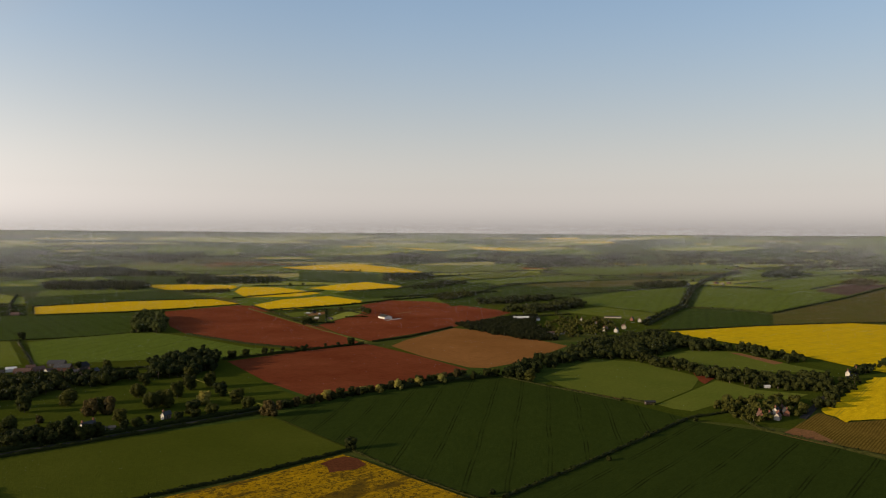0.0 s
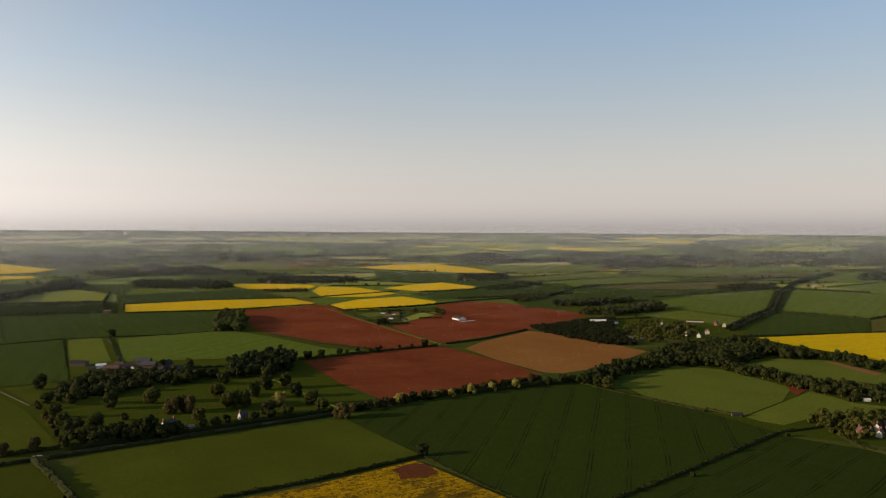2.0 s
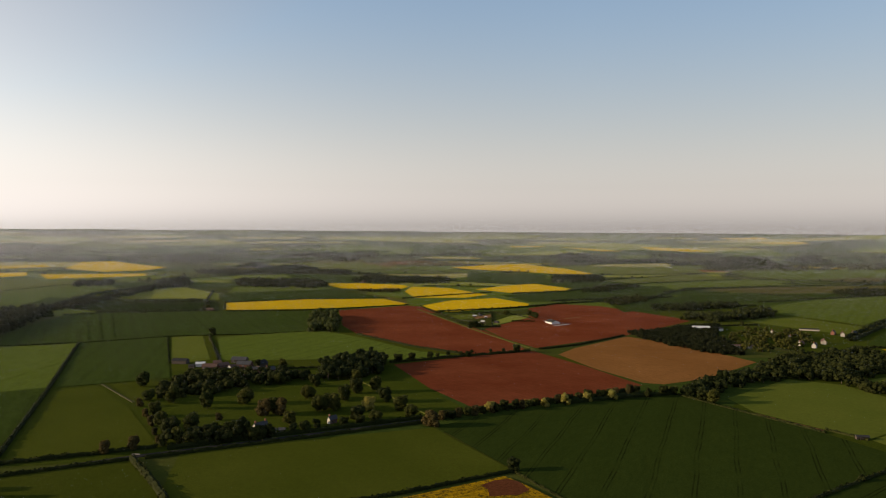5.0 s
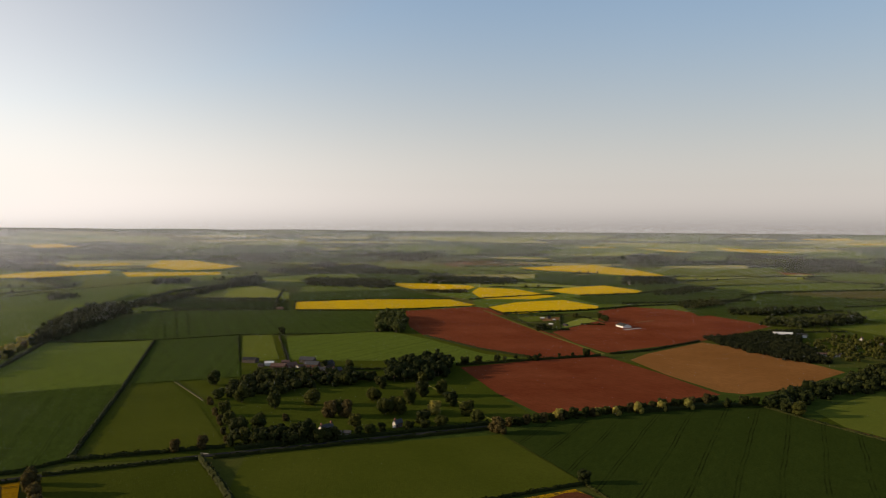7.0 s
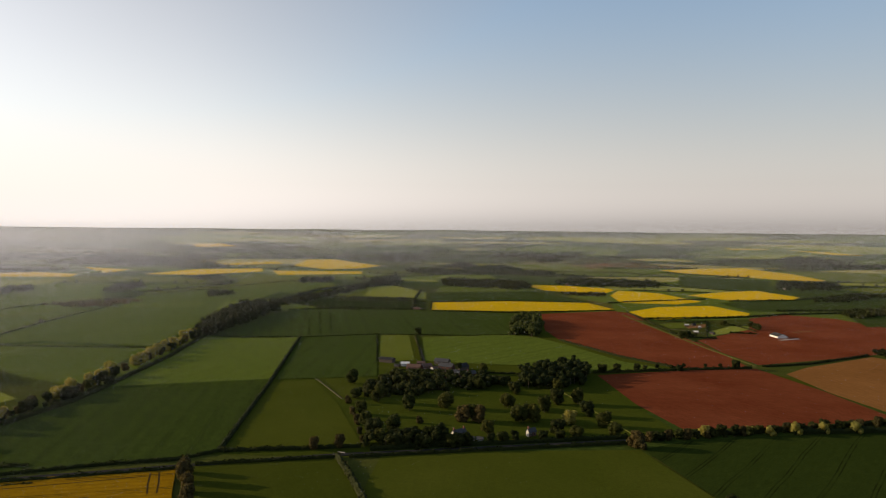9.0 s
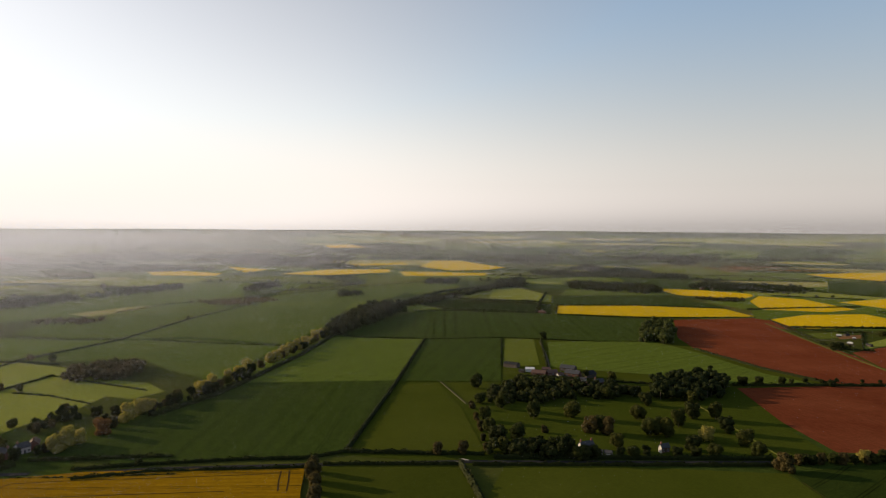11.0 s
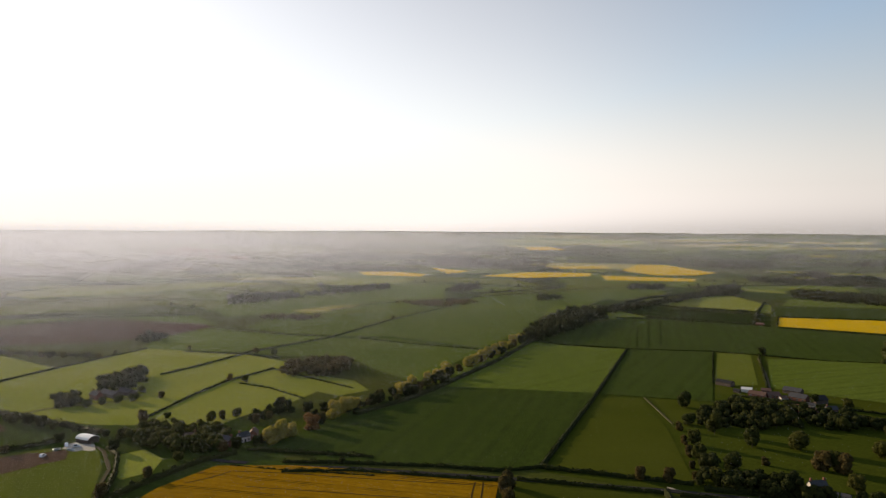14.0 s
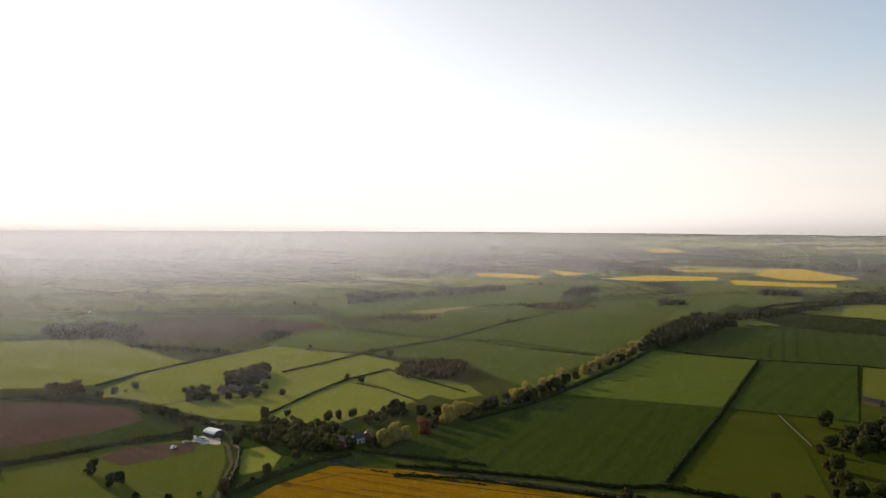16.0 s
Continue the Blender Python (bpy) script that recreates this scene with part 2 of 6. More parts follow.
BARK = plain("bark", (0.06, 0.045, 0.03), (0.11, 0.085, 0.06), 1.5)
BRICK = plain("red_brick", (0.13, 0.055, 0.036), (0.19, 0.085, 0.055), 0.5)
RENDERED = plain("white_render", (0.40, 0.37, 0.32), (0.50, 0.46, 0.40), 0.4)
STONE = plain("pale_stone", (0.38, 0.33, 0.25), (0.46, 0.40, 0.31), 0.6)
TILE = plain("clay_roof_tiles", (0.085, 0.048, 0.036), (0.13, 0.072, 0.052), 0.8)
SLATE = plain("slate_roof", (0.05, 0.05, 0.053), (0.08, 0.078, 0.08), 0.8, 0.8)
SHEET = plain("weathered_white_sheeting", (0.56, 0.54, 0.50), (0.68, 0.66, 0.61), 0.3, 0.5)
SHEET_DARK = plain("grey_roof_sheeting", (0.030, 0.030, 0.030), (0.048, 0.046, 0.045), 0.3, 0.8)
SHEET_BRIGHT = plain("bright_curved_sheeting", (0.70, 0.69, 0.66), (0.80, 0.79, 0.76), 0.3, 0.3, 0.1)
SHEET_BRIGHT.node_tree.nodes["Principled BSDF"].inputs["Specular IOR Level"].default_value = 0.6
TIMBER = plain("dark_boarding", (0.05, 0.04, 0.03), (0.085, 0.065, 0.05), 1.2)
DARKGLASS, _n, _l, _b = material("window_glass", 0.08)
_b.inputs["Base Color"].default_value = (0.02, 0.025, 0.03, 1)
_b.inputs["Specular IOR Level"].default_value = 0.6
TARMAC = plain("road_tarmac", (0.026, 0.025, 0.024), (0.045, 0.042, 0.038), 0.3)
GRIT = plain("pale_track_gravel", (0.075, 0.062, 0.036), (0.11, 0.088, 0.055), 0.4)
PALE_TRACK = plain("worn_grassy_track", (0.060, 0.058, 0.028), (0.085, 0.078, 0.040), 0.4)
WHEEL_SOIL = plain("wheel_worn_soil", (0.040, 0.026, 0.010), (0.065, 0.042, 0.016), 0.4)
for m in (TARMAC, SLATE, SHEET_DARK, GRIT, WHEEL_SOIL, PALE_TRACK):
    m.node_tree.nodes["Principled BSDF"].inputs["Specular IOR Level"].default_value = 0.0
SHINGLE = plain("pale_shingle", (0.30, 0.27, 0.22), (0.40, 0.36, 0.30), 0.4)
WATER, _n, _l, _b = material("lake_water", 0.06)
_b.inputs["Base Color"].default_value = (0.03, 0.04, 0.045, 1)
_b.inputs["Specular IOR Level"].default_value = 0.5


def scattering(name):
    """Surface of the strips that stand in for haze: passes and throws back the light that falls on it."""
    m, n, l, b = material(name, 1.0)
    back, front, both = n.new("ShaderNodeBsdfTranslucent"), n.new("ShaderNodeBsdfDiffuse"), n.new("ShaderNodeMixShader")
    for x in (back, front):
        x.inputs[0].default_value = (0.77, 0.81, 0.96, 1)
    both.inputs[0].default_value = 0.8
    l.new(front.outputs[0], both.inputs[1])
    l.new(back.outputs[0], both.inputs[2])
    l.new(both.outputs[0], n["Material Output"].inputs[0])
    return m


MIST = scattering("evening_haze")


# ---- terrain ----
def rim(azimuth):
    return float(np.interp(azimuth, (-60, -30, 0, 30, 64, 100, 140), (108, 110, 113, 119, 124, 117, 112)))


def ground_z(x, y):
    """The plain is level; from 2.5 km out it rises to low hills on the skyline."""
    r = math.hypot(x, y)
    s = min(1.0, max(0.0, (r - 2500) / 2450))
    return rim(math.degrees(math.atan2(-x, y))) * s ** 1.35


def mesh_of(name, verts, faces, mat, smooth=False):
    me = bpy.data.meshes.new(name)
    me.from_pydata(verts, [], faces)
    me.materials.append(mat)
    if smooth:
        me.polygons.foreach_set("use_smooth", [True] * len(me.polygons))
    me.update()
    return me


def part(name, bm, mat, parent, label=""):
    me = bpy.data.meshes.new(name)
    bm.to_mesh(me)
    bm.free()
    me.materials.append(mat)
    ob = new(name, me)
    ob.parent = parent
    return tagged(ob, label)


def ground():
    radii = [0, 60, 130, 220, 350, 520, 750, 1050, 1400, 1800, 2200, 2500] + [2500 + 122.5 * i for i in range(1, 21)]
    n = 180
    verts, faces = [(0, 0, 0)], []
    for r in radii[1:]:
        for k in range(n):
            g = 2 * math.pi * k / n
            x, y = -math.sin(g) * r, math.cos(g) * r
            hill = 0 if r < 3600 else 5 * noise.noise(Vector((x, y, 0)) / 700) * min(1, (r - 3600) / 900)
            verts.append((x, y, ground_z(x, y) + hill))
    for k in range(n):
        faces.append((0, 1 + k, 1 + (k + 1) % n))
        for i in range(len(radii) - 2):
            p, q = 1 + i * n, 1 + (i + 1) * n
            faces.append((p + k, q + k, q + (k + 1) % n, p + (k + 1) % n))
    return tagged(new("ground", mesh_of("ground", verts, faces, ROUGH, True)), "rough green farmland rising to low hills far off", "ground", kind="structure")


ground()
FIELDS = []      # outlines of the fields laid so far, for keeping scattered hedges off them


def inside(poly, x, y):
    hit = False
    for (x0, y0), (x1, y1) in zip(poly, poly[1:] + poly[:1]):
        if (y0 > y) != (y1 > y) and x < (x1 - x0) * (y - y0) / (y1 - y0) + x0:
            hit = not hit
    return hit


def ragged(poly, size, seed=3):
    """The outline broken up into an uneven edge."""
    rng = random.Random(seed + int(abs(poly[0][0])))
    out = []
    for (x0, y0), (x1, y1) in zip(poly, poly[1:] + poly[:1]):
        k = max(1, int(math.hypot(x1 - x0, y1 - y0) / (size * 2.5)))
        out += [(x0 + (x1 - x0) * i / k + rng.uniform(-size, size), y0 + (y1 - y0) * i / k + rng.uniform(-size, size)) for i in range(k)]
    return out


def field(poly, mat, tall, label, rows=0.0, name="field", lift=0.0, keep=True):
    """A crop standing `tall` metres high on the outline poly, with rows running `rows` degrees from +y."""
    if keep:
        FIELDS.append(poly)
    cx, cy = (sum(p[i] for p in poly) / len(poly) for i in (0, 1))
    far = max(math.hypot(*p) for p in poly) > 2450
    bm = bmesh.new()
    turn = Matrix.Rotation(radians(-rows), 3, "Z")
    ring = [bm.verts.new(turn @ Vector((x - cx, y - cy, 0))) for x, y in poly]
    bm.faces.new(ring)
    bmesh.ops.triangulate(bm, faces=bm.faces[:])
    if far:
        for _ in range(6):
            long = [e for e in bm.edges if e.calc_length() > 130]
            if not long:
                break
            bmesh.ops.subdivide_edges(bm, edges=long, cuts=1)
            bmesh.ops.triangulate(bm, faces=bm.faces[:])
    base = bm.faces[:]
    bmesh.ops.inset_region(bm, faces=base, thickness=5 * tall, use_even_offset=False)
    back = turn.inverted()
    for v in {v for f in base for v in f.verts}:
        v.co.z = tall + lift
    for v in bm.verts:
        w = back @ v.co
        v.co.z += (ground_z(w.x + cx, w.y + cy) + (7 if far and math.hypot(w.x + cx, w.y + cy) > 3300 else 0) if far else 0) - (0.3 if v.co.z == 0 else 0)
    bmesh.ops.recalc_face_normals(bm, faces=bm.faces[:])
    me = bpy.data.meshes.new(name)
    bm.to_mesh(me)
    bm.free()
    me.materials.append(mat)
    ob = new(name, me)
    ob.matrix_world = pose(cx, cy, 0, 0, 0, rows)
    return tagged(ob, label, "field", kind="structure")


def ribbon(path, width, mat, name, label, z=0.5):
    """A road or track along a path."""
    pts = smooth_line(path, 12.0)
    verts, faces = [], []
    for i, p in enumerate(pts):
        d = (pts[min(i + 1, len(pts) - 1)] - pts[max(i - 1, 0)])
        d = d / (np.hypot(*d) + 1e-9)
        for s in (-1, 1):
            q = p + s * width / 2 * np.array((-d[1], d[0]))
            verts.append((q[0], q[1], ground_z(*q) + z))
        for s in (-1, 1):
            q = p + s * (width / 2 + 0.3) * np.array((-d[1], d[0]))
            verts.append((q[0], q[1], ground_z(*q) - 0.2))
        if i:
            b, c = 4 * (i - 1), 4 * i
            faces += [(b, b + 1, c + 1, c), (b + 2, b, c, c + 2), (b + 1, b + 3, c + 3, c + 1)]
    return tagged(new(name, mesh_of(name, verts, faces, mat)), label, name, kind="structure")


def smooth_line(path, step):
    """Points every `step` metres along a path."""
    p = np.array(path, float)
    out = [p[0]]
    for q0, q1 in zip(p[:-1], p[1:]):
        k = max(1, int(np.hypot(*(q1 - q0)) / step))
        out += [q0 + (q1 - q0) * (i + 1) / k for i in range(k)]
    return out


# ---- plants ----
def tufts(rng, centres, radii, normals, size):
    """Small ragged leaf sprays: one quad each, turned roughly along the given normals. Returns vertices."""
    k = len(centres)
    nrm = normals + rng.normal(0, 0.38, (k, 3))
    nrm /= np.linalg.norm(nrm, axis=1)[:, None]
    u = np.cross(nrm, rng.normal(0, 1, (k, 3)))
    u /= np.linalg.norm(u, axis=1)[:, None] + 1e-9
    v = np.cross(nrm, u)
    s = (size * rng.uniform(0.55, 1.35, k))[:, None]
    corners = []
    for a, b in ((-1, -0.6), (0.7, -1), (1, 0.8), (-0.5, 1)):
        corners.append(centres + radii * 0 + u * s * a * rng.uniform(0.7, 1.2, (k, 1)) + v * s * b * rng.uniform(0.7, 1.2, (k, 1)))
    return np.stack(corners, 1).reshape(-1, 3)


def rounded_cube(cuts):
    """Corners of the quads of a cube blown up to a ball."""
    out = []
    for axis in range(3):
        for s in (-1, 1):
            for i in range(cuts):
                for j in range(cuts):
                    quad = []
                    for a, b in ((i, j), (i + 1, j), (i + 1, j + 1), (i, j + 1))[::s]:
                        v = np.zeros(3)
                        v[axis], v[(axis + 1) % 3], v[(axis + 2) % 3] = s, 2 * a / cuts - 1, 2 * b / cuts - 1
                        quad.append(v / np.linalg.norm(v))
                    out += quad
    return np.array(out)


BALL, BALL_FAR = rounded_cube(3), rounded_cube(1)


def crown_verts(rng, base, wide, low, high, count, size, lobes=7):
    """Leaf sprays of one crown: several uneven lobes between the heights low and high."""
    base = np.array(base, float)
    mid, half = (low + high) / 2, (high - low) / 2
    g = rng.uniform(0, 2 * math.pi, lobes)
    h = rng.uniform(-0.60, 0.66, lobes)
    r = np.sqrt(rng.uniform(0.15, 1.0, lobes)) * wide * 0.66 * np.sqrt(1 - h ** 2 * 0.8)
    h = h * half
    lc = np.stack([np.cos(g) * r, np.sin(g) * r, mid + h], 1)
    lc[0] = (0, 0, mid + 0.25 * half)
    lr = rng.uniform(0.34, 0.52, lobes) * min(wide, half * 1.25)
    pick = rng.integers(0, lobes, count)
    d = rng.normal(0, 1, (count, 3))
    d[:, 2] += 0.25
    d /= np.linalg.norm(d, axis=1)[:, None]
    c = lc[pick] + d * (lr[pick] * rng.uniform(0.80, 1.08, count))[:, None]
    ball = BALL if count > 60 else BALL_FAR
    mass = ball[None] * (lr * 0.78)[:, None, None] * rng.uniform(0.88, 1.12, (lobes, 1, 3)) + lc[:, None, :] + base
    return np.concatenate([tufts(rng, c + base, np.zeros((count, 1)), d, size), mass.reshape(-1, 3)])


def quads(name, verts, mat):
    me = bpy.data.meshes.new(name)
    k = len(verts)
    me.vertices.add(k)
    me.vertices.foreach_set("co", np.asarray(verts, np.float32).ravel())
    me.loops.add(k)
    me.loops.foreach_set("vertex_index", np.arange(k, dtype=np.int32))
    me.polygons.add(k // 4)
    me.polygons.foreach_set("loop_start", np.arange(0, k, 4, dtype=np.int32))
    me.update(calc_edges=True)
    me.materials.append(mat)
    return me


def limb(bm, a, b, ra, rb, sides=6):
    a, b = Vector(a), Vector(b)
    q = (b - a).to_track_quat("Z", "Y")
    rings = []
    for p, r in ((a, ra), (b, rb)):
        rings.append([bm.verts.new(p + q @ Vector((r * math.cos(2 * math.pi * i / sides), r * math.sin(2 * math.pi * i / sides), 0))) for i in range(sides)])
    for i in range(sides):
        bm.faces.new((rings[0][i], rings[0][(i + 1) % sides], rings[1][(i + 1) % sides], rings[1][i]))


TREES = {}


def tree_kind(key, seed, tall, wide, mat, label, count=1700, size=0.42, low=-0.06):
    rng = np.random.default_rng(abs(seed))
    root = new("tree")
    bm = bmesh.new()
    limb(bm, (0, 0, -0.4), (0.1, 0, tall * 0.3), 0.045 * tall * 0.6, 0.03 * tall * 0.6, 8)
    limb(bm, (0.1, 0, tall * 0.3), (0, 0.2, tall * 0.72), 0.03 * tall * 0.6, 0.01 * tall)
    for i in range(6):
        g = i * 1.05 + rng.uniform(0, 0.6)
        z0 = tall * rng.uniform(0.22, 0.5)
        limb(bm, (0.1, 0, z0), (math.cos(g) * wide * 0.62, math.sin(g) * wide * 0.62, z0 + tall * rng.uniform(0.15, 0.3)), 0.012 * tall, 0.004 * tall, 5)
    part("trunk", bm, BARK, root)
    crown = new("crown", quads("crown", crown_verts(rng, (0, 0, 0), wide, tall * low, tall, count, size, 18), mat))
    crown.parent = root
    tagged(root, label, "tree")
    TREES[key] = [root, False]


def plant(key, x, y, size=1.0, group="", turn=None, label=""):
    """Sets a tree of that kind at (x, y)."""
    root, used = TREES[key]
    turn = random.uniform(0, 360) if turn is None else turn
    if not used:
        TREES[key][1] = True
        root.matrix_basis = pose(x, y, ground_z(x, y), 0, 0, turn)
        ob = root
    else:
        ob = copy_thing(root, pose(x, y, ground_z(x, y), 0, 0, turn) @ Matrix.Diagonal((size, size, size * random.uniform(0.88, 1.12), 1)))
    return tagged(ob, label, group=group)


tree_kind("oak", 1, 12.0, 6.2, LEAF, "spreading green oak tree standing in grass")
tree_kind("oak_b", 2, 13.0, 5.6, LEAF, "tall rounded green tree in full leaf")
tree_kind("dark", 3, 12.0, 6.0, LEAF_DARK, "dense dark green broadleaf tree")
tree_kind("dark_b", 4, 14.0, 5.2, LEAF_DARK, "tall dark green tree with an uneven crown")
tree_kind("gold", 5, 10.0, 5.2, LEAF_GOLD, "golden green tree in fresh spring leaf", low=-0.06)
tree_kind("orange", 6, 11.0, 5.8, LEAF_ORANGE, "copper orange leafed round tree beside the hedge")
tree_kind("brown", 7, 12.0, 5.0, LEAF_BROWN, "brownish tree just opening its leaves", 2000)
tree_kind("bush", 8, 4.5, 3.2, HEDGE, "low dark hawthorn bush", 420, 0.36, 0.0)


def hedge_shape(path, wide, tall, dense, seed):
    """Core vertices and faces, and leaf sprays, of a hedge along a path."""
    rng = np.random.default_rng(abs(seed) + int(abs(path[0][0]) * 7 + abs(path[-1][1]) * 13))
    far = min(math.hypot(*p) for p in path)
    step = 3.0 if far < 900 else 8.0
    pts = smooth_line(path, step)
    verts, faces = [], []
    for i, p in enumerate(pts):
        d = pts[min(i + 1, len(pts) - 1)] - pts[max(i - 1, 0)]
        d = d / (np.hypot(*d) + 1e-9)
        nx = np.array((-d[1], d[0]))
        k = rng.uniform(0.6, 1.1)
        z = ground_z(*p)
        for s, h in ((-0.5, -0.3), (-0.42, 0.6 * k), (0.0, 0.85 * k), (0.42, 0.6 * k), (0.5, -0.3)):
            q = p + nx * s * wide * 0.85
            verts.append((q[0], q[1], z + h * tall))
        if i:
            b, c = 5 * (i - 1), 5 * i
            faces += [(b + j, b + j + 1, c + j + 1, c + j) for j in range(4)]
    k = int(step * len(pts) * dense * (1.0 if far < 900 else 0.35)) + 8
    j = rng.uniform(0, len(pts) - 1.001, k)
    i0 = j.astype(int)
    P = np.array(pts)
    base = P[i0] + (P[i0 + 1] - P[i0]) * (j - i0)[:, None]
    g = rng.uniform(0, math.pi, k)
    d = P[i0 + 1] - P[i0]
    d = d / (np.linalg.norm(d, axis=1)[:, None] + 1e-9)
    side = np.stack([-d[:, 1], d[:, 0]], 1)
    along = j * step
    lump = 0.82 + 0.22 * np.sin(along * 0.31 + seed) * np.sin(along * 0.117) + 0.16 * np.sin(along * 0.83)
    c = np.zeros((k, 3))
    c[:, :2] = base + side * (np.cos(g) * wide * 0.5)[:, None]
    c[:, 2] = np.sin(g) ** 0.6 * tall * 0.95 * lump
    if far > 2300:
        c[:, 2] += np.array([ground_z(*q) for q in base])
    nn = np.stack([side[:, 0] * np.cos(g), side[:, 1] * np.cos(g), np.sin(g) + 0.1], 1)
    return verts, faces, tufts(rng, c, np.zeros((k, 1)), nn, 0.55 if far < 900 else 1.2)


def hedge(path, wide=2.2, tall=2.6, mat=None, label="dark green hawthorn hedge along a field edge", dense=3.4, seed=0, name="hedge"):
    """A hedge along a path: a solid ragged core dressed with leaf sprays."""
    verts, faces, sprays = hedge_shape(path, wide, tall, dense, seed)
    ob = new(name)
    ob.location = (path[0][0], path[0][1], 0)
    for nm, me in (("core", mesh_of("core", verts, faces, mat or HEDGE)), ("foliage", quads("foliage", sprays, mat or HEDGE))):
        me.transform(Matrix.Translation((-path[0][0], -path[0][1], 0)))
        o = new(nm, me)
        o.parent = ob
    return tagged(ob, label, "hedge")


def tree_line(keys, path, gap, size=1.0, jitter=0.35, group="hedgerow trees"):
    """Trees of several kinds along a path, unevenly spaced."""
    for p in smooth_line(path, gap):
        if random.random() < 0.88:
            plant(random.choice(keys), float(p[0] + random.uniform(-jitter, jitter) * gap * 0.5), float(p[1] + random.uniform(-jitter, jitter) * gap * 0.5), size * random.uniform(0.75, 1.2), group)


def wood(poly, gap, tall, mat, label, seed=1, name="wood", spread=0.8, count=90, size=1.1):
    """A stand of many crowns with stems, too many to count: one joined mesh of stuff."""
    rng = np.random.default_rng(abs(seed))
    xs, ys = [p[0] for p in poly], [p[1] for p in poly]
    vs, n = [], 0
    bm = bmesh.new()
    x = min(xs)
    while x <= max(xs):
        y = min(ys)
        while y <= max(ys):
            px, py = x + rng.uniform(-0.4, 0.4) * gap, y + rng.uniform(-0.4, 0.4) * gap
            if inside(poly, px, py):
                h = tall * rng.uniform(0.72, 1.15)
                z = ground_z(px, py)
                vs.append(crown_verts(rng, (px, py, z), gap * spread * rng.uniform(0.85, 1.2), -h * 0.12, h, count, size, 5))
                limb(bm, (px, py, z - 0.4), (px, py, z + h * 0.7), 0.3, 0.12, 4)
                n += 1
            y += gap
        x += gap
    if not n:
        bm.free()
        return None
    ob = new(name)
    ob.location = (sum(xs) / len(xs), sum(ys) / len(ys), 0)
    shift = Matrix.Translation(-Vector(ob.location))
    me = quads("foliage", np.concatenate(vs), mat)
    me.transform(shift)
    o = new("foliage", me)
    o.parent = ob
    bmesh.ops.transform(bm, matrix=shift, verts=bm.verts[:])
    part("stems", bm, BARK, ob)
    return tagged(ob, label, "woodland", kind="stuff")


# ---- buildings ----
def box(bm, x0, x1, y0, y1, z0, z1):
    v = [bm.verts.new(p) for p in ((x0, y0, z0), (x1, y0, z0), (x1, y1, z0), (x0, y1, z0), (x0, y0, z1), (x1, y0, z1), (x1, y1, z1), (x0, y1, z1))]
    for f in ((3, 2, 1, 0), (4, 5, 6, 7), (0, 1, 5, 4), (1, 2, 6, 5), (2, 3, 7, 6), (3, 0, 4, 7)):
        bm.faces.new([v[i] for i in f])


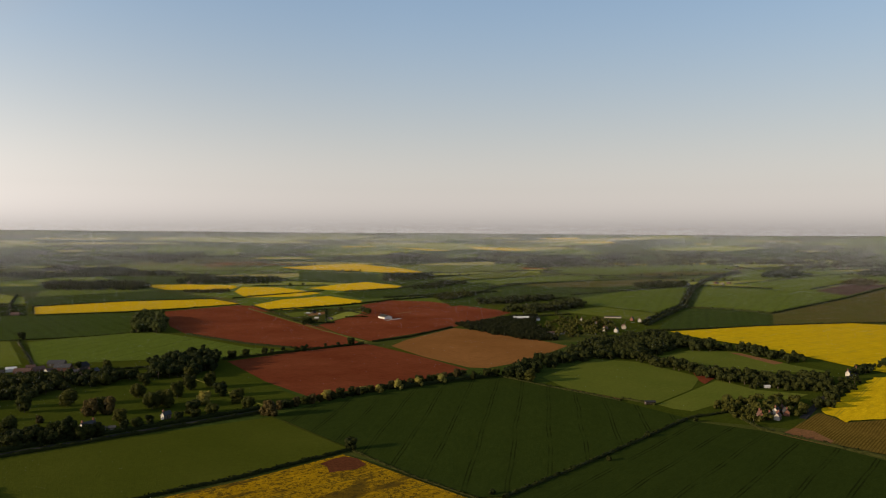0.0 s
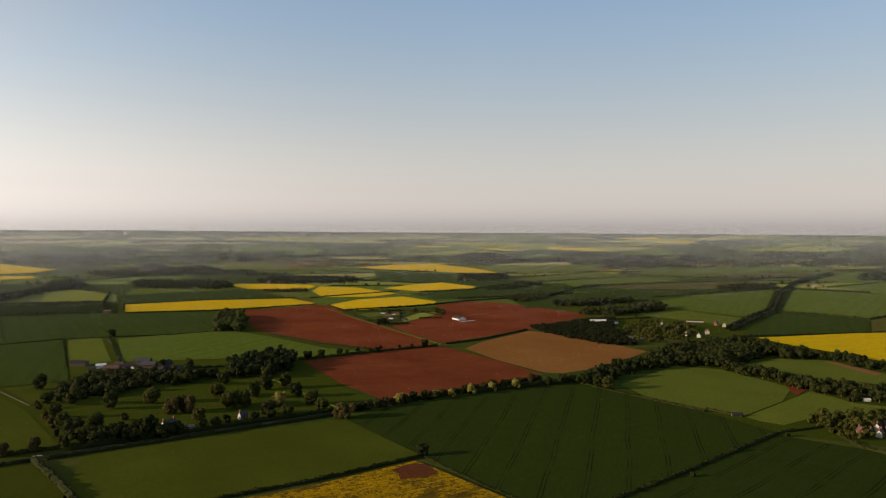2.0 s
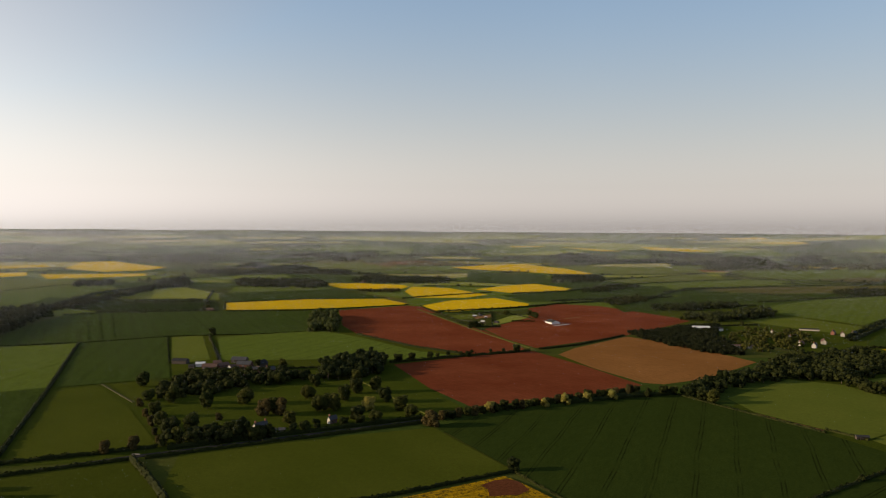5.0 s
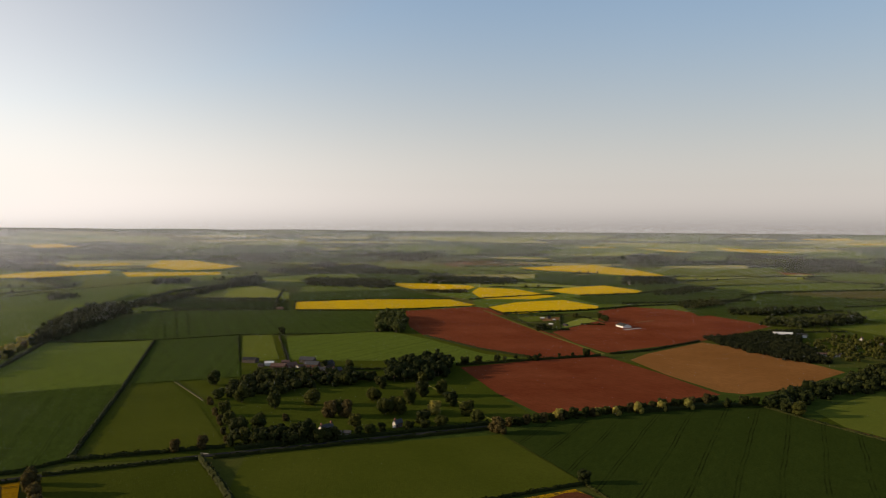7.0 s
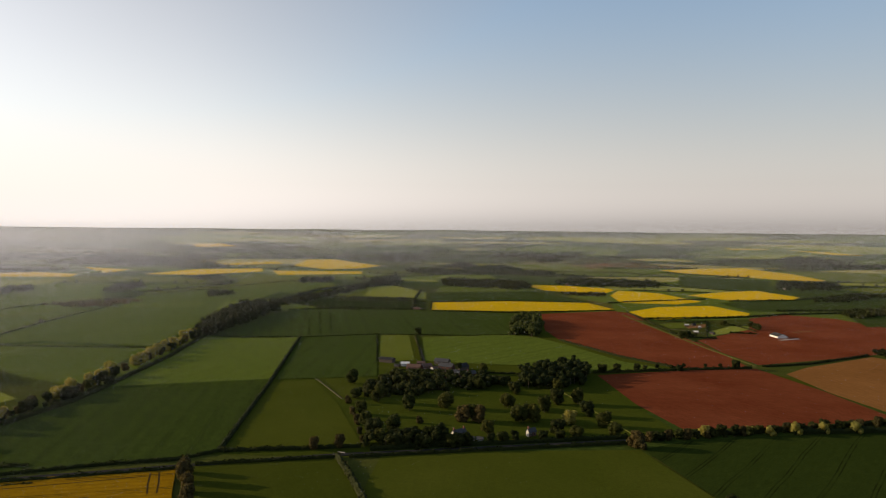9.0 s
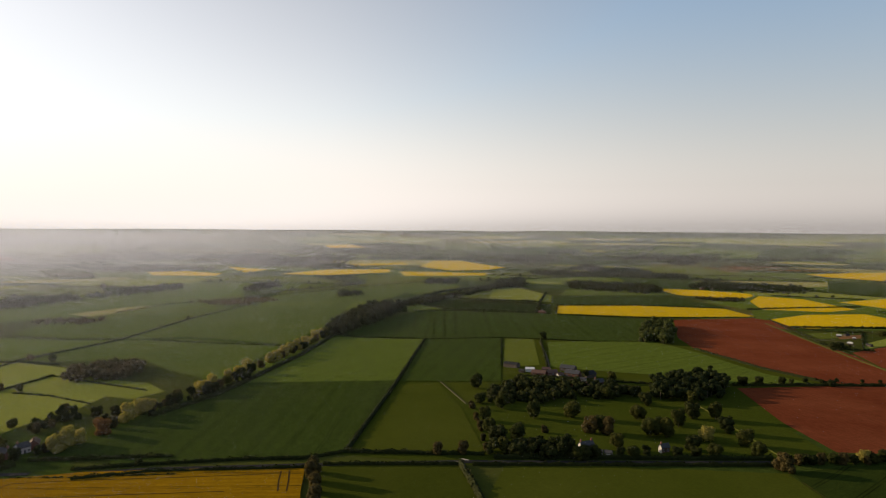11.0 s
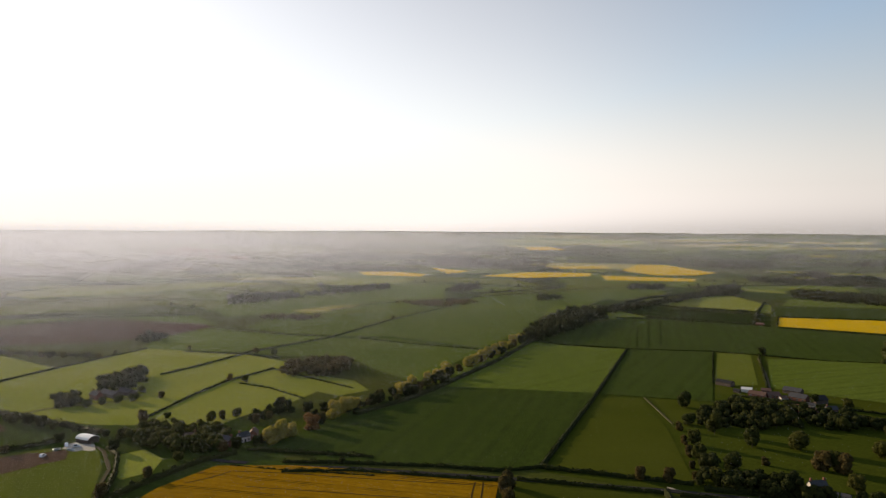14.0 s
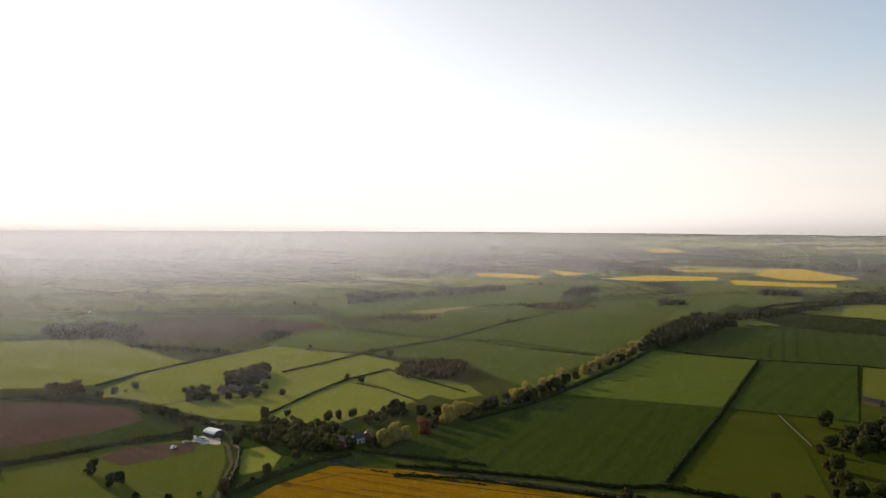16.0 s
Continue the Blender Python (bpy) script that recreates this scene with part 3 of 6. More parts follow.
def gable(x, y, turn, long, deep, eaves, ridge, wall_mat, roof_mat, label, category="house", windows=2, storeys=2, chimneys=1, name="house", open_side=False, white_end=False):
    """A gabled building: walls, an overhanging roof of real thickness, windows, door and chimneys. Its ridge runs along local x."""
    root = new(name)
    a, b = long / 2, deep / 2
    bm = bmesh.new()
    pts = [(-b, -0.3), (b, -0.3), (b, eaves), (0, ridge), (-b, eaves)]
    if open_side:
        for s in (-a, a - 0.25):
            v0 = [bm.verts.new((s, p[0], p[1])) for p in pts]
            v1 = [bm.verts.new((s + 0.25, p[0], p[1])) for p in pts]
            bm.faces.new(v0[::-1])
            bm.faces.new(v1)
            for i in range(5):
                bm.faces.new((v0[i], v0[(i + 1) % 5], v1[(i + 1) % 5], v1[i]))
        box(bm, -a, a, b - 0.25, b, -0.3, eaves)
        for i in range(5):
            px = -a + (i + 0.5) * long / 5
            box(bm, px - 0.15, px + 0.15, -b, -b + 0.3, -0.3, eaves)
        box(bm, -a, a, -b, -b + 0.2, eaves - 1.0, eaves)
    else:
        v0 = [bm.verts.new((-a, p[0], p[1])) for p in pts]
        v1 = [bm.verts.new((a, p[0], p[1])) for p in pts]
        bm.faces.new(v0[::-1])
        bm.faces.new(v1)
        for i in range(5):
            bm.faces.new((v0[i], v0[(i + 1) % 5], v1[(i + 1) % 5], v1[i]))
    bmesh.ops.recalc_face_normals(bm, faces=bm.faces[:])
    part("wall", bm, wall_mat, root)
    bm = bmesh.new()
    over, thick = 0.4, 0.22
    slope = (ridge - eaves) / b
    prof = [(-b - over, eaves - slope * over), (0, ridge), (b + over, eaves - slope * over)]
    prof += [(p, z + thick) for p, z in prof[::-1]]
    v0 = [bm.verts.new((-a - 0.3, p, z + 0.03)) for p, z in prof]
    v1 = [bm.verts.new((a + 0.3, p, z + 0.03)) for p, z in prof]
    for i in range(6):
        bm.faces.new((v0[i], v0[(i + 1) % 6], v1[(i + 1) % 6], v1[i]))
    for v in (v0, v1):
        bm.faces.new((v[0], v[1], v[4], v[5]))
        bm.faces.new((v[1], v[2], v[3], v[4]))
    bmesh.ops.recalc_face_normals(bm, faces=bm.faces[:])
    part("roof", bm, roof_mat, root)
    for side in (-1, 1):
        for s in range(storeys):
            for i in range(windows):
                px = -a + (i + 0.5) * long / windows
                z = 0.9 + s * 2.6
                if z + 1.2 > eaves or (open_side and side < 0):
                    continue
                yy = side * b
                bm = bmesh.new()
                box(bm, px - 0.62, px + 0.62, yy - 0.05, yy + 0.05, z - 0.08, z + 1.3)
                w = part("window", bm, RENDERED, root)
                bm = bmesh.new()
                box(bm, px - 0.5, px + 0.5, yy - 0.08, yy + 0.08, z + 0.04, z + 1.18)
                part("pane", bm, DARKGLASS, w)
    if white_end:
        bm = bmesh.new()
        v0 = [bm.verts.new((-a - 0.05, p[0] * 1.01, p[1])) for p in pts]
        v1 = [bm.verts.new((-a + 0.1, p[0] * 1.01, p[1])) for p in pts]
        bm.faces.new(v0[::-1])
        bm.faces.new(v1)
        for i in range(5):
            bm.faces.new((v0[i], v0[(i + 1) % 5], v1[(i + 1) % 5], v1[i]))
        bmesh.ops.recalc_face_normals(bm, faces=bm.faces[:])
        part("gable_wall", bm, RENDERED, root, "white rendered gable wall")
    if storeys and not open_side:
        bm = bmesh.new()
        box(bm, -0.5, 0.5, -b - 0.06, -b + 0.02, -0.1, 2.05)
        part("door", bm, TIMBER, root)
    for i in range(chimneys):
        px = (-a + 0.7) if i == 0 else (a - 0.7)
        bm = bmesh.new()
        box(bm, px - 0.45, px + 0.45, -0.45, 0.45, ridge - 0.6, ridge + 1.3)
        box(bm, px - 0.55, px + 0.55, -0.55, 0.55, ridge + 1.1, ridge + 1.25)
        box(bm, px - 0.18, px + 0.18, -0.18, 0.18, ridge + 1.25, ridge + 1.65)
        part("chimney", bm, BRICK, root)
    root.matrix_world = pose(x, y, ground_z(x, y), 0, 0, turn)
    return tagged(root, label, category)


def arched_barn(x, y, turn, long, deep, eaves, rise, label):
    """A barn under a curved sheet roof."""
    root = new("arched_barn")
    a, b, k = long / 2, deep / 2, 12
    prof = [(-b * math.cos(math.pi * i / k), eaves + rise * math.sin(math.pi * i / k)) for i in range(k + 1)]
    bm = bmesh.new()
    for s in (-a, a):
        bm.faces.new([bm.verts.new((s, p, z)) for p, z in [(-b, -0.3)] + prof + [(b, -0.3)]])
    box(bm, -a, a, -b, -b + 0.15, -0.3, eaves)
    box(bm, -a, a, b - 0.15, b, -0.3, eaves)
    part("wall", bm, TIMBER, root)
    bm = bmesh.new()
    for (p0, z0), (p1, z1) in zip(prof[:-1], prof[1:]):
        v = [bm.verts.new(q) for q in ((-a - 0.3, p0 * 1.03, z0 + 0.05), (a + 0.3, p0 * 1.03, z0 + 0.05), (a + 0.3, p1 * 1.03, z1 + 0.05), (-a - 0.3, p1 * 1.03, z1 + 0.05))]
        bm.faces.new(v)
    bmesh.ops.remove_doubles(bm, verts=bm.verts[:], dist=0.01)
    bmesh.ops.solidify(bm, geom=bm.faces[:], thickness=0.12)
    part("roof", bm, SHEET_BRIGHT, root)
    root.matrix_world = pose(x, y, 0, 0, 0, turn)
    return tagged(root, label, "barn")


def car(x, y, turn, colour, label, van=False):
    root = new("car")
    bm = bmesh.new()
    h = 1.9 if van else 1.45
    prof = [(-2.1, 0.35), (2.1, 0.35), (2.15, 0.8), (1.1, 0.95), (0.45, h), (-1.6, h), (-2.15, 0.95)]
    v0 = [bm.verts.new((p, -0.85, z)) for p, z in prof]
    v1 = [bm.verts.new((p, 0.85, z)) for p, z in prof]
    bm.faces.new(v0)
    bm.faces.new(v1[::-1])
    for i in range(7):
        bm.faces.new((v0[i], v1[i], v1[(i + 1) % 7], v0[(i + 1) % 7]))
    bmesh.ops.recalc_face_normals(bm, faces=bm.faces[:])
    part("body", bm, colour, root)
    bm = bmesh.new()
    box(bm, -1.5, 0.4, -0.87, 0.87, 1.0, h - 0.12)
    part("side_glass", bm, DARKGLASS, root)
    for px in (-1.35, 1.35):
        for py in (-0.8, 0.8):
            bm = bmesh.new()
            limb(bm, (px, py - 0.12, 0.32), (px, py + 0.12, 0.32), 0.32, 0.32, 10)

            part("wheel", bm, TARMAC, root)
    root.matrix_world = pose(x, y, 0.1, 0, 0, turn)
    return tagged(root, label, "car")


# ---- the fields near the drone ----
#   heights: rape 1.2 m, cereals 0.5 m, grass 0.25 m, bare soil 0.2 m
field([(-109, 461), (-87, 495), (-35, 539), (8, 573), (46, 596), (79, 562), (128, 506), (159, 461), (84, 378), (29, 322), (17, 321), (-12, 347), (-50, 392)], WHEAT, 0.5, "dark green young wheat with wheel tracks", -8)
field([(157, 455), (195, 432), (221, 399), (245, 359), (189, 277), (83, 248), (4, 265), (28, 319)], WHEAT, 0.5, "dark green young wheat with wheel tracks", -40)
field([(-236, 379), (-179, 416), (-110, 460), (-51, 393), (-98, 348), (-135, 320), (-166, 289), (-193, 288)], PASTURE, 0.25, "smooth green grazing pasture", 0)
field([(-53, 380), (-42, 371), (-11, 340), (17, 313), (47, 270), (-79, 259), (-131, 283), (-132, 311), (-95, 339)], RAPE_THIN, 1.1, "patchy yellow rape with bare soil", 130)
field(ragged([(-62, 365), (-58, 373), (-51, 376), (-44, 373), (-40, 365), (-43, 357), (-48, 354), (-54, 352), (-58, 358)], 1.8), SOIL_PATCH, 0.1, "bare reddish soil patch in the rape", 0, lift=1.06)
field([(-315, 311), (-254, 361), (-202, 313), (-173, 280), (-238, 242)], PASTURE, 0.25, "smooth green grazing pasture", 0)
field([(-419, 182), (-396, 218), (-359, 256), (-313, 299), (-285, 273), (-249, 243), (-368, 112), (-401, 147)], RAPE_NEAR, 0.9, "ochre yellow rape with wheel tracks", 132)
field([(-383, 247), (-352, 286), (-316, 330), (-415, 475), (-466, 436), (-505, 399), (-482, 339), (-457, 287), (-445, 256), (-396, 232)], WHEAT_MID, 0.5, "dark green wheat beside the road", 38)
field([(-510, 405), (-569, 505), (-619, 583), (-616, 637), (-567, 688), (-422, 485), (-469, 439)], WHEAT_PALE, 0.4, "light green barley field crossed by tree shadows", 10)
field([(-563, 686), (-500, 752), (-360, 550), (-426, 496)], WHEAT_MID, 0.5, "green wheat field with stripes", 27)
field([(-419, 487), (-397, 511), (-329, 457), (-255, 385), (-286, 361), (-316, 337)], PASTURE, 0.25, "smooth green grass field", 0)
field([(-391, 518), (-370, 542), (-346, 525), (-332, 475), (-335, 471)], PASTURE, 0.25, "small green paddock", 0)
field([(-494, 750), (-471, 776), (-375, 636), (-386, 619), (-403, 615)], MEADOW, 0.25, "green narrow paddock", 0)
field([(-443, 762), (-363, 856), (-282, 804), (-199, 735), (-146, 715), (-201, 669), (-265, 667), (-310, 649), (-362, 634)], WHEAT_PALE, 0.4, "green field behind the farm", -15)
field([(-622, 648), (-684, 680), (-742, 815), (-768, 932), (-606, 999), (-565, 999), (-452, 1037), (-351, 863), (-405, 807), (-506, 759), (-565, 695)], WHEAT_MID, 0.5, "dark green field with wheel tracks", 39)
field([(-582, 1015), (-638, 1113), (-534, 1206), (-405, 1256), (-334, 1178), (-389, 1123), (-468, 1062)], RAPE, 0.7, "bright yellow flowering rape strip", 60)
field([(-741, 949), (-743, 1067), (-692, 1125), (-623, 1017), (-697, 988)], WHEAT_PALE, 0.4, "green field strip between hedges", 0)
field([(-661, 1133), (-729, 1262), (-582, 1425), (-479, 1345), (-400, 1272), (-538, 1215)], WHEAT_MID, 0.5, "dark green field strip", 40)
field([(-735, 1289), (-796, 1418), (-671, 1505), (-573, 1464), (-592, 1418)], WHEAT_PALE, 0.4, "green field strip between hedges", 40)
# red soil round the barn
field([(-414, 1062), (-332, 1160), (-291, 1142), (-225, 1018), (-157, 902), (-85, 766), (-137, 733), (-206, 760), (-299, 832), (-343, 898)], RED_SOIL, 0.2, "freshly ploughed red soil", 40)
field([(-198, 657), (-148, 709), (-81, 765), (-24, 693), (23, 623), (-37, 559), (-98, 519), (-141, 569)], RED_SOIL, 0.2, "freshly ploughed red soil", 50)
field([(-160, 916), (-119, 1045), (-133, 1175), (-93, 1255), (-23, 1239), (85, 1108), (103, 1070), (12, 901), (-80, 785), (-122, 841)], RED_SOIL, 0.2, "freshly ploughed red soil round a barn", 30)
field([(-54, 751), (-40, 795), (15, 896), (78, 843), (133, 757), (78, 665), (40, 631), (24, 633), (-18, 687)], ORANGE_SOIL, 0.2, "orange brown tilled soil", 30)
field([(-277, 1068), (-238, 1062), (-132, 1166), (-119, 1052), (-161, 910), (-198, 949)], ROUGH, 0.25, "rough green smallholding plots", 0)
field([(-156, 945), (-119, 1045), (-123, 1083), (-146, 1066), (-160, 995)], PASTURE_BACKLIT, 0.3, "pale grassy plot of the smallholding", 0)
field([(-233, 1040), (-203, 1079), (-184, 1042), (-208, 1000)], MEADOW, 0.3, "green plot of the smallholding", 0)
field(ragged([(-201, 1041), (-177, 1072), (-169, 1043), (-189, 1014)], 1.5), SAND, 0.32, "bare yard of the smallholding", 0)
field([(-307, 1157), (-282, 1256), (-213, 1326), (-141, 1243), (-137, 1203), (-169, 1164), (-243, 1085), (-264, 1092)], RAPE, 0.7, "bright yellow flowering rape", 60)
field([(-285, 1509), (-236, 1627), (-180, 1705), (-90, 1585), (-100, 1521), (-198, 1442)], RAPE, 0.7, "bright yellow flowering rape", 60)
field([(-664, 1569), (-570, 1600), (-460, 1577), (-440, 1535), (-436, 1456), (-504, 1447), (-560, 1450)], RAPE, 0.7, "bright yellow flowering rape", 60)
field([(-432, 1540), (-345, 1523), (-237, 1390), (-266, 1318), (-356, 1290), (-413, 1418)], RAPE, 0.7, "bright yellow flowering rape", 60)
field([(-537, 2379), (-448, 2531), (-321, 2640), (-160, 2418), (-61, 2152), (-88, 2062), (-246, 2166), (-457, 2278)], RAPE, 0.7, "bright yellow flowering rape", 60)
field([(-524, 1369), (-492, 1371), (-363, 1262), (-340, 1183), (-428, 1248)], SPARSE, 0.3, "thin olive spring crop", 0)
field([(-212, 1388), (-110, 1490), (-30, 1623), (104, 1725), (143, 1552), (49, 1341), (-26, 1373), (-86, 1299), (-145, 1274)], WHEAT_MID, 0.5, "dark green wheat field", 30)
field([(-26, 1373), (75, 1431), (267, 1560), (276, 1417), (188, 1349), (54, 1203), (15, 1155)], WHEAT_MID, 0.5, "dark green wheat field", 20)
# park and farm ground
field([(-327, 490), (-303, 526), (-271, 571), (-219, 579), (-162, 590), (-99, 511), (-124, 481), (-183, 436), (-247, 385)], PARK, 0.2, "park grass under scattered trees", 0)
# fields on the side of the village
field([(72, 545), (120, 666), (179, 762), (241, 830), (305, 744), (349, 631), (364, 614), (215, 438), (158, 459), (127, 505)], PARK, 0.1, "dark rough grass between meadows and woods", 0)
field([(277, 869), (416, 927), (549, 961), (627, 924), (402, 591), (374, 632), (358, 688), (326, 767), (295, 815)], RAPE, 0.7, "broad yellow flowering rape field", -60)
field(ragged([(359, 595), (408, 601), (320, 469), (259, 454), (254, 480)], 2.5), RAPE, 0.7, "yellow flowering rape above tilled ground", -40)
field([(253, 478), (258, 453), (318, 467), (246, 360), (242, 387), (204, 426)], FURROWS, 0.3, "furrowed tan and olive crop rows", -40)
field([(202, 425), (218, 440), (226, 433), (227, 412), (217, 401), (207, 409)], SAND, 0.32, "bare reddish field entrance", 0)
field([(274, 905), (389, 1147), (451, 1125), (494, 1072), (433, 939), (278, 880)], WHEAT_MID, 0.5, "dark green wheat field", -20)
field([(496, 1073), (770, 1358), (1136, 1761), (1036, 1462), (700, 986), (549, 967), (435, 939)], SPARSE, 0.3, "olive brown spring crop", -20)
field([(405, 1157), (590, 1614), (738, 1514), (739, 1356), (509, 1096), (460, 1126)], WHEAT_PALE, 0.4, "fresh green field beside the lane", -30)
field([(701, 1711), (1146, 2112), (1027, 1813), (805, 1564), (745, 1529)], WHEAT_PALE, 0.4, "fresh green field", -30)
field([(790, 1517), (980, 1730), (1082, 1719), (791, 1396)], BROWN_SOIL, 0.2, "brown tilled triangle of soil", 0)
field([(700, 1853), (1058, 2366), (1302, 2300), (1433, 2336), (1178, 2173), (794, 1838)], WHEAT_PALE, 0.4, "green field behind the lane", 0)
field([(218, 1272), (370, 1477), (550, 1612), (396, 1202), (326, 1088), (250, 1185)], WHEAT_PALE, 0.4, "fresh green field", -20)
field([(175, 1096), (255, 1167), (319, 1065), (277, 981), (226, 1032)], MEADOW, 0.25, "green field behind the hamlet", 0)
field([(141, 1671), (357, 1764), (622, 1892), (567, 1683), (308, 1579)], SPARSE, 0.3, "thin brown spring crop", 0)
field([(206, 690), (253, 731), (297, 726), (320, 655), (338, 621), (277, 617), (231, 639)], MEADOW, 0.25, "green meadow between woods", 0)
field([(289, 719), (299, 716), (317, 663), (305, 654)], SAND, 0.32, "bare reddish strip at a field edge", 0)
field([(83, 592), (144, 679), (183, 665), (216, 596), (192, 548), (150, 500), (130, 517), (95, 552)], MEADOW, 0.25, "sunlit green meadow", 0)
field([(216, 615), (228, 594), (209, 567), (209, 578)], RED_SOIL, 0.35, "small bare red patch", 0)
field([(151, 498), (205, 560), (226, 585), (242, 547), (274, 533), (250, 511), (205, 510), (169, 480), (158, 487)], MEADOW, 0.25, "sunlit green meadow", 0)
field([(95, 550), (130, 515), (128, 508), (110, 520), (89, 544)], SAND, 0.32, "bare sandy field edge", 0)
# fields towards the sun; their pale pasture tone carries backlight in its colour
field([(-435, 211), (-456, 243), (-484, 289), (-521, 358), (-540, 385), (-431, 495), (-320, 329), (-383, 262), (-421, 222)], WHEAT_MID, 0.42, "dark green wheat below the tree belt", 38)
field([(-540, 385), (-567, 443), (-620, 522), (-668, 622), (-563, 681), (-431, 496)], WHEAT_PALE, 0.33, "light green barley below the tree belt", 10)
field([(-671, 57), (-738, 95), (-771, 122), (-818, 182), (-863, 233), (-762, 316), (-674, 344), (-573, 324), (-548, 291), (-523, 240), (-506, 213), (-537, 157), (-553, 136), (-594, 109), (-648, 71)], PASTURE_BACKLIT, 0.24, "sunlit pale green pasture", 0)
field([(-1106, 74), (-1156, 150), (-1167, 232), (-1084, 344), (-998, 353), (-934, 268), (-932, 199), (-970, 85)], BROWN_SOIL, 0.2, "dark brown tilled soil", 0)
field([(-993, -79), (-1006, -47), (-990, 61), (-922, 90), (-790, 139), (-749, 96), (-707, 58), (-711, 16), (-730, -39)], PASTURE_BACKLIT, 0.25, "sunlit pale green pasture", 0)
field([(-788, 153), (-824, 195), (-850, 230), (-802, 276), (-762, 315), (-712, 252), (-698, 216), (-630, 192), (-597, 159), (-602, 122), (-639, 63), (-677, 59), (-733, 100)], PASTURE_BACKLIT, 0.25, "sunlit pasture round a farm", 0)
field([(-548, 175), (-605, 224), (-645, 260), (-593, 279), (-548, 291), (-527, 263), (-517, 216), (-515, 176), (-534, 168)], PASTURE_BACKLIT, 0.25, "sunlit pasture with hedgerow trees", 0)
field([(-578, 160), (-623, 209), (-677, 265), (-713, 329), (-669, 318), (-639, 301), (-643, 265), (-602, 220), (-549, 171)], PASTURE_BACKLIT, 0.25, "sunlit pasture", 0)
field([(-639, 301), (-624, 334), (-580, 352), (-541, 345), (-537, 315), (-601, 292)], PASTURE_BACKLIT, 0.25, "sunlit meadow beside a wood", 0)
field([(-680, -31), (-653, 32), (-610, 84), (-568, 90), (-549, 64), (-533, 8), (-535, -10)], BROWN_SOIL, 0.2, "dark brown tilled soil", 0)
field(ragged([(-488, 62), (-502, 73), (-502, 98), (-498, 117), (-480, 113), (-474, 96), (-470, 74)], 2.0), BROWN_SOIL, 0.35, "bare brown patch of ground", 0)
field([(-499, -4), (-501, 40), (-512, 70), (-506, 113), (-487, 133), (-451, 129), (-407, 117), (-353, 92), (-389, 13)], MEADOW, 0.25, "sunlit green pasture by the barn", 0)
field([(-471, 140), (-474, 156), (-450, 161), (-430, 151), (-426, 134), (-439, 132)], PASTURE_BACKLIT, 0.25, "small sunlit paddock", 0)
field(ragged([(-512, 124), (-500, 134), (-489, 131), (-495, 117), (-507, 116)], 1.5), SHINGLE, 0.3, "pale gravel farmyard", 0)
field([(-762, 315), (-820, 444), (-775, 506), (-650, 545), (-593, 461), (-543, 393), (-622, 392), (-695, 404), (-722, 358)], LUSH, 0.25, "green field beside the tree belt", 0)
field([(-826, 455), (-931, 597), (-1037, 769), (-947, 862), (-964, 951), (-733, 678), (-661, 553), (-787, 513)], LUSH, 0.25, "broad green field", 0)
field([(-992, 352), (-930, 372), (-869, 412), (-828, 448), (-775, 320), (-809, 278), (-862, 233), (-925, 266)], LUSH, 0.4, "green field between hedges", 0)
field([(-966, 384), (-1056, 469), (-1040, 548), (-1044, 774), (-943, 604), (-834, 459), (-878, 415)], LUSH, 0.25, "green field between hedges", 0)
field([(-1121, 514), (-1147, 610), (-1138, 683), (-1085, 580), (-1074, 524)], PALE, 0.6, "pale yellow strip of flowering crop", 0)
field([(-1073, 466), (-1050, 524), (-1005, 522), (-1005, 485)], ROUGH, 0.6, "scrubby rough ground", 0)
field([(-1099, 401), (-1223, 419), (-1336, 486), (-1458, 905), (-1416, 1017), (-1051, 779), (-1068, 645), (-1071, 553), (-1084, 480)], LUSH, 0.4, "hazy green field between hedges", 0)
field([(-1294, -81), (-1247, 75), (-1130, 365), (-1006, 364), (-1190, 236), (-1158, 74), (-1069, -5), (-1052, -88), (-1312, -127)], LUSH, 0.4, "hazy green field between hedges", 0)
field([(-1070, 805), (-1134, 914), (-1178, 1231), (-1162, 1472), (-1029, 1339), (-950, 1109), (-941, 941), (-970, 870)], LUSH, 0.4, "green field between hedges", 0)
field([(-894, 994), (-896, 1075), (-714, 1097), (-660, 1130), (-586, 1006), (-644, 994), (-721, 950)], WHEAT, 0.5, "dark green field strip", 0)
field([(-907, 1142), (-926, 1301), (-894, 1383), (-747, 1275), (-680, 1163), (-781, 1130)], PASTURE_BACKLIT, 0.25, "pale green field between hedges", 0)
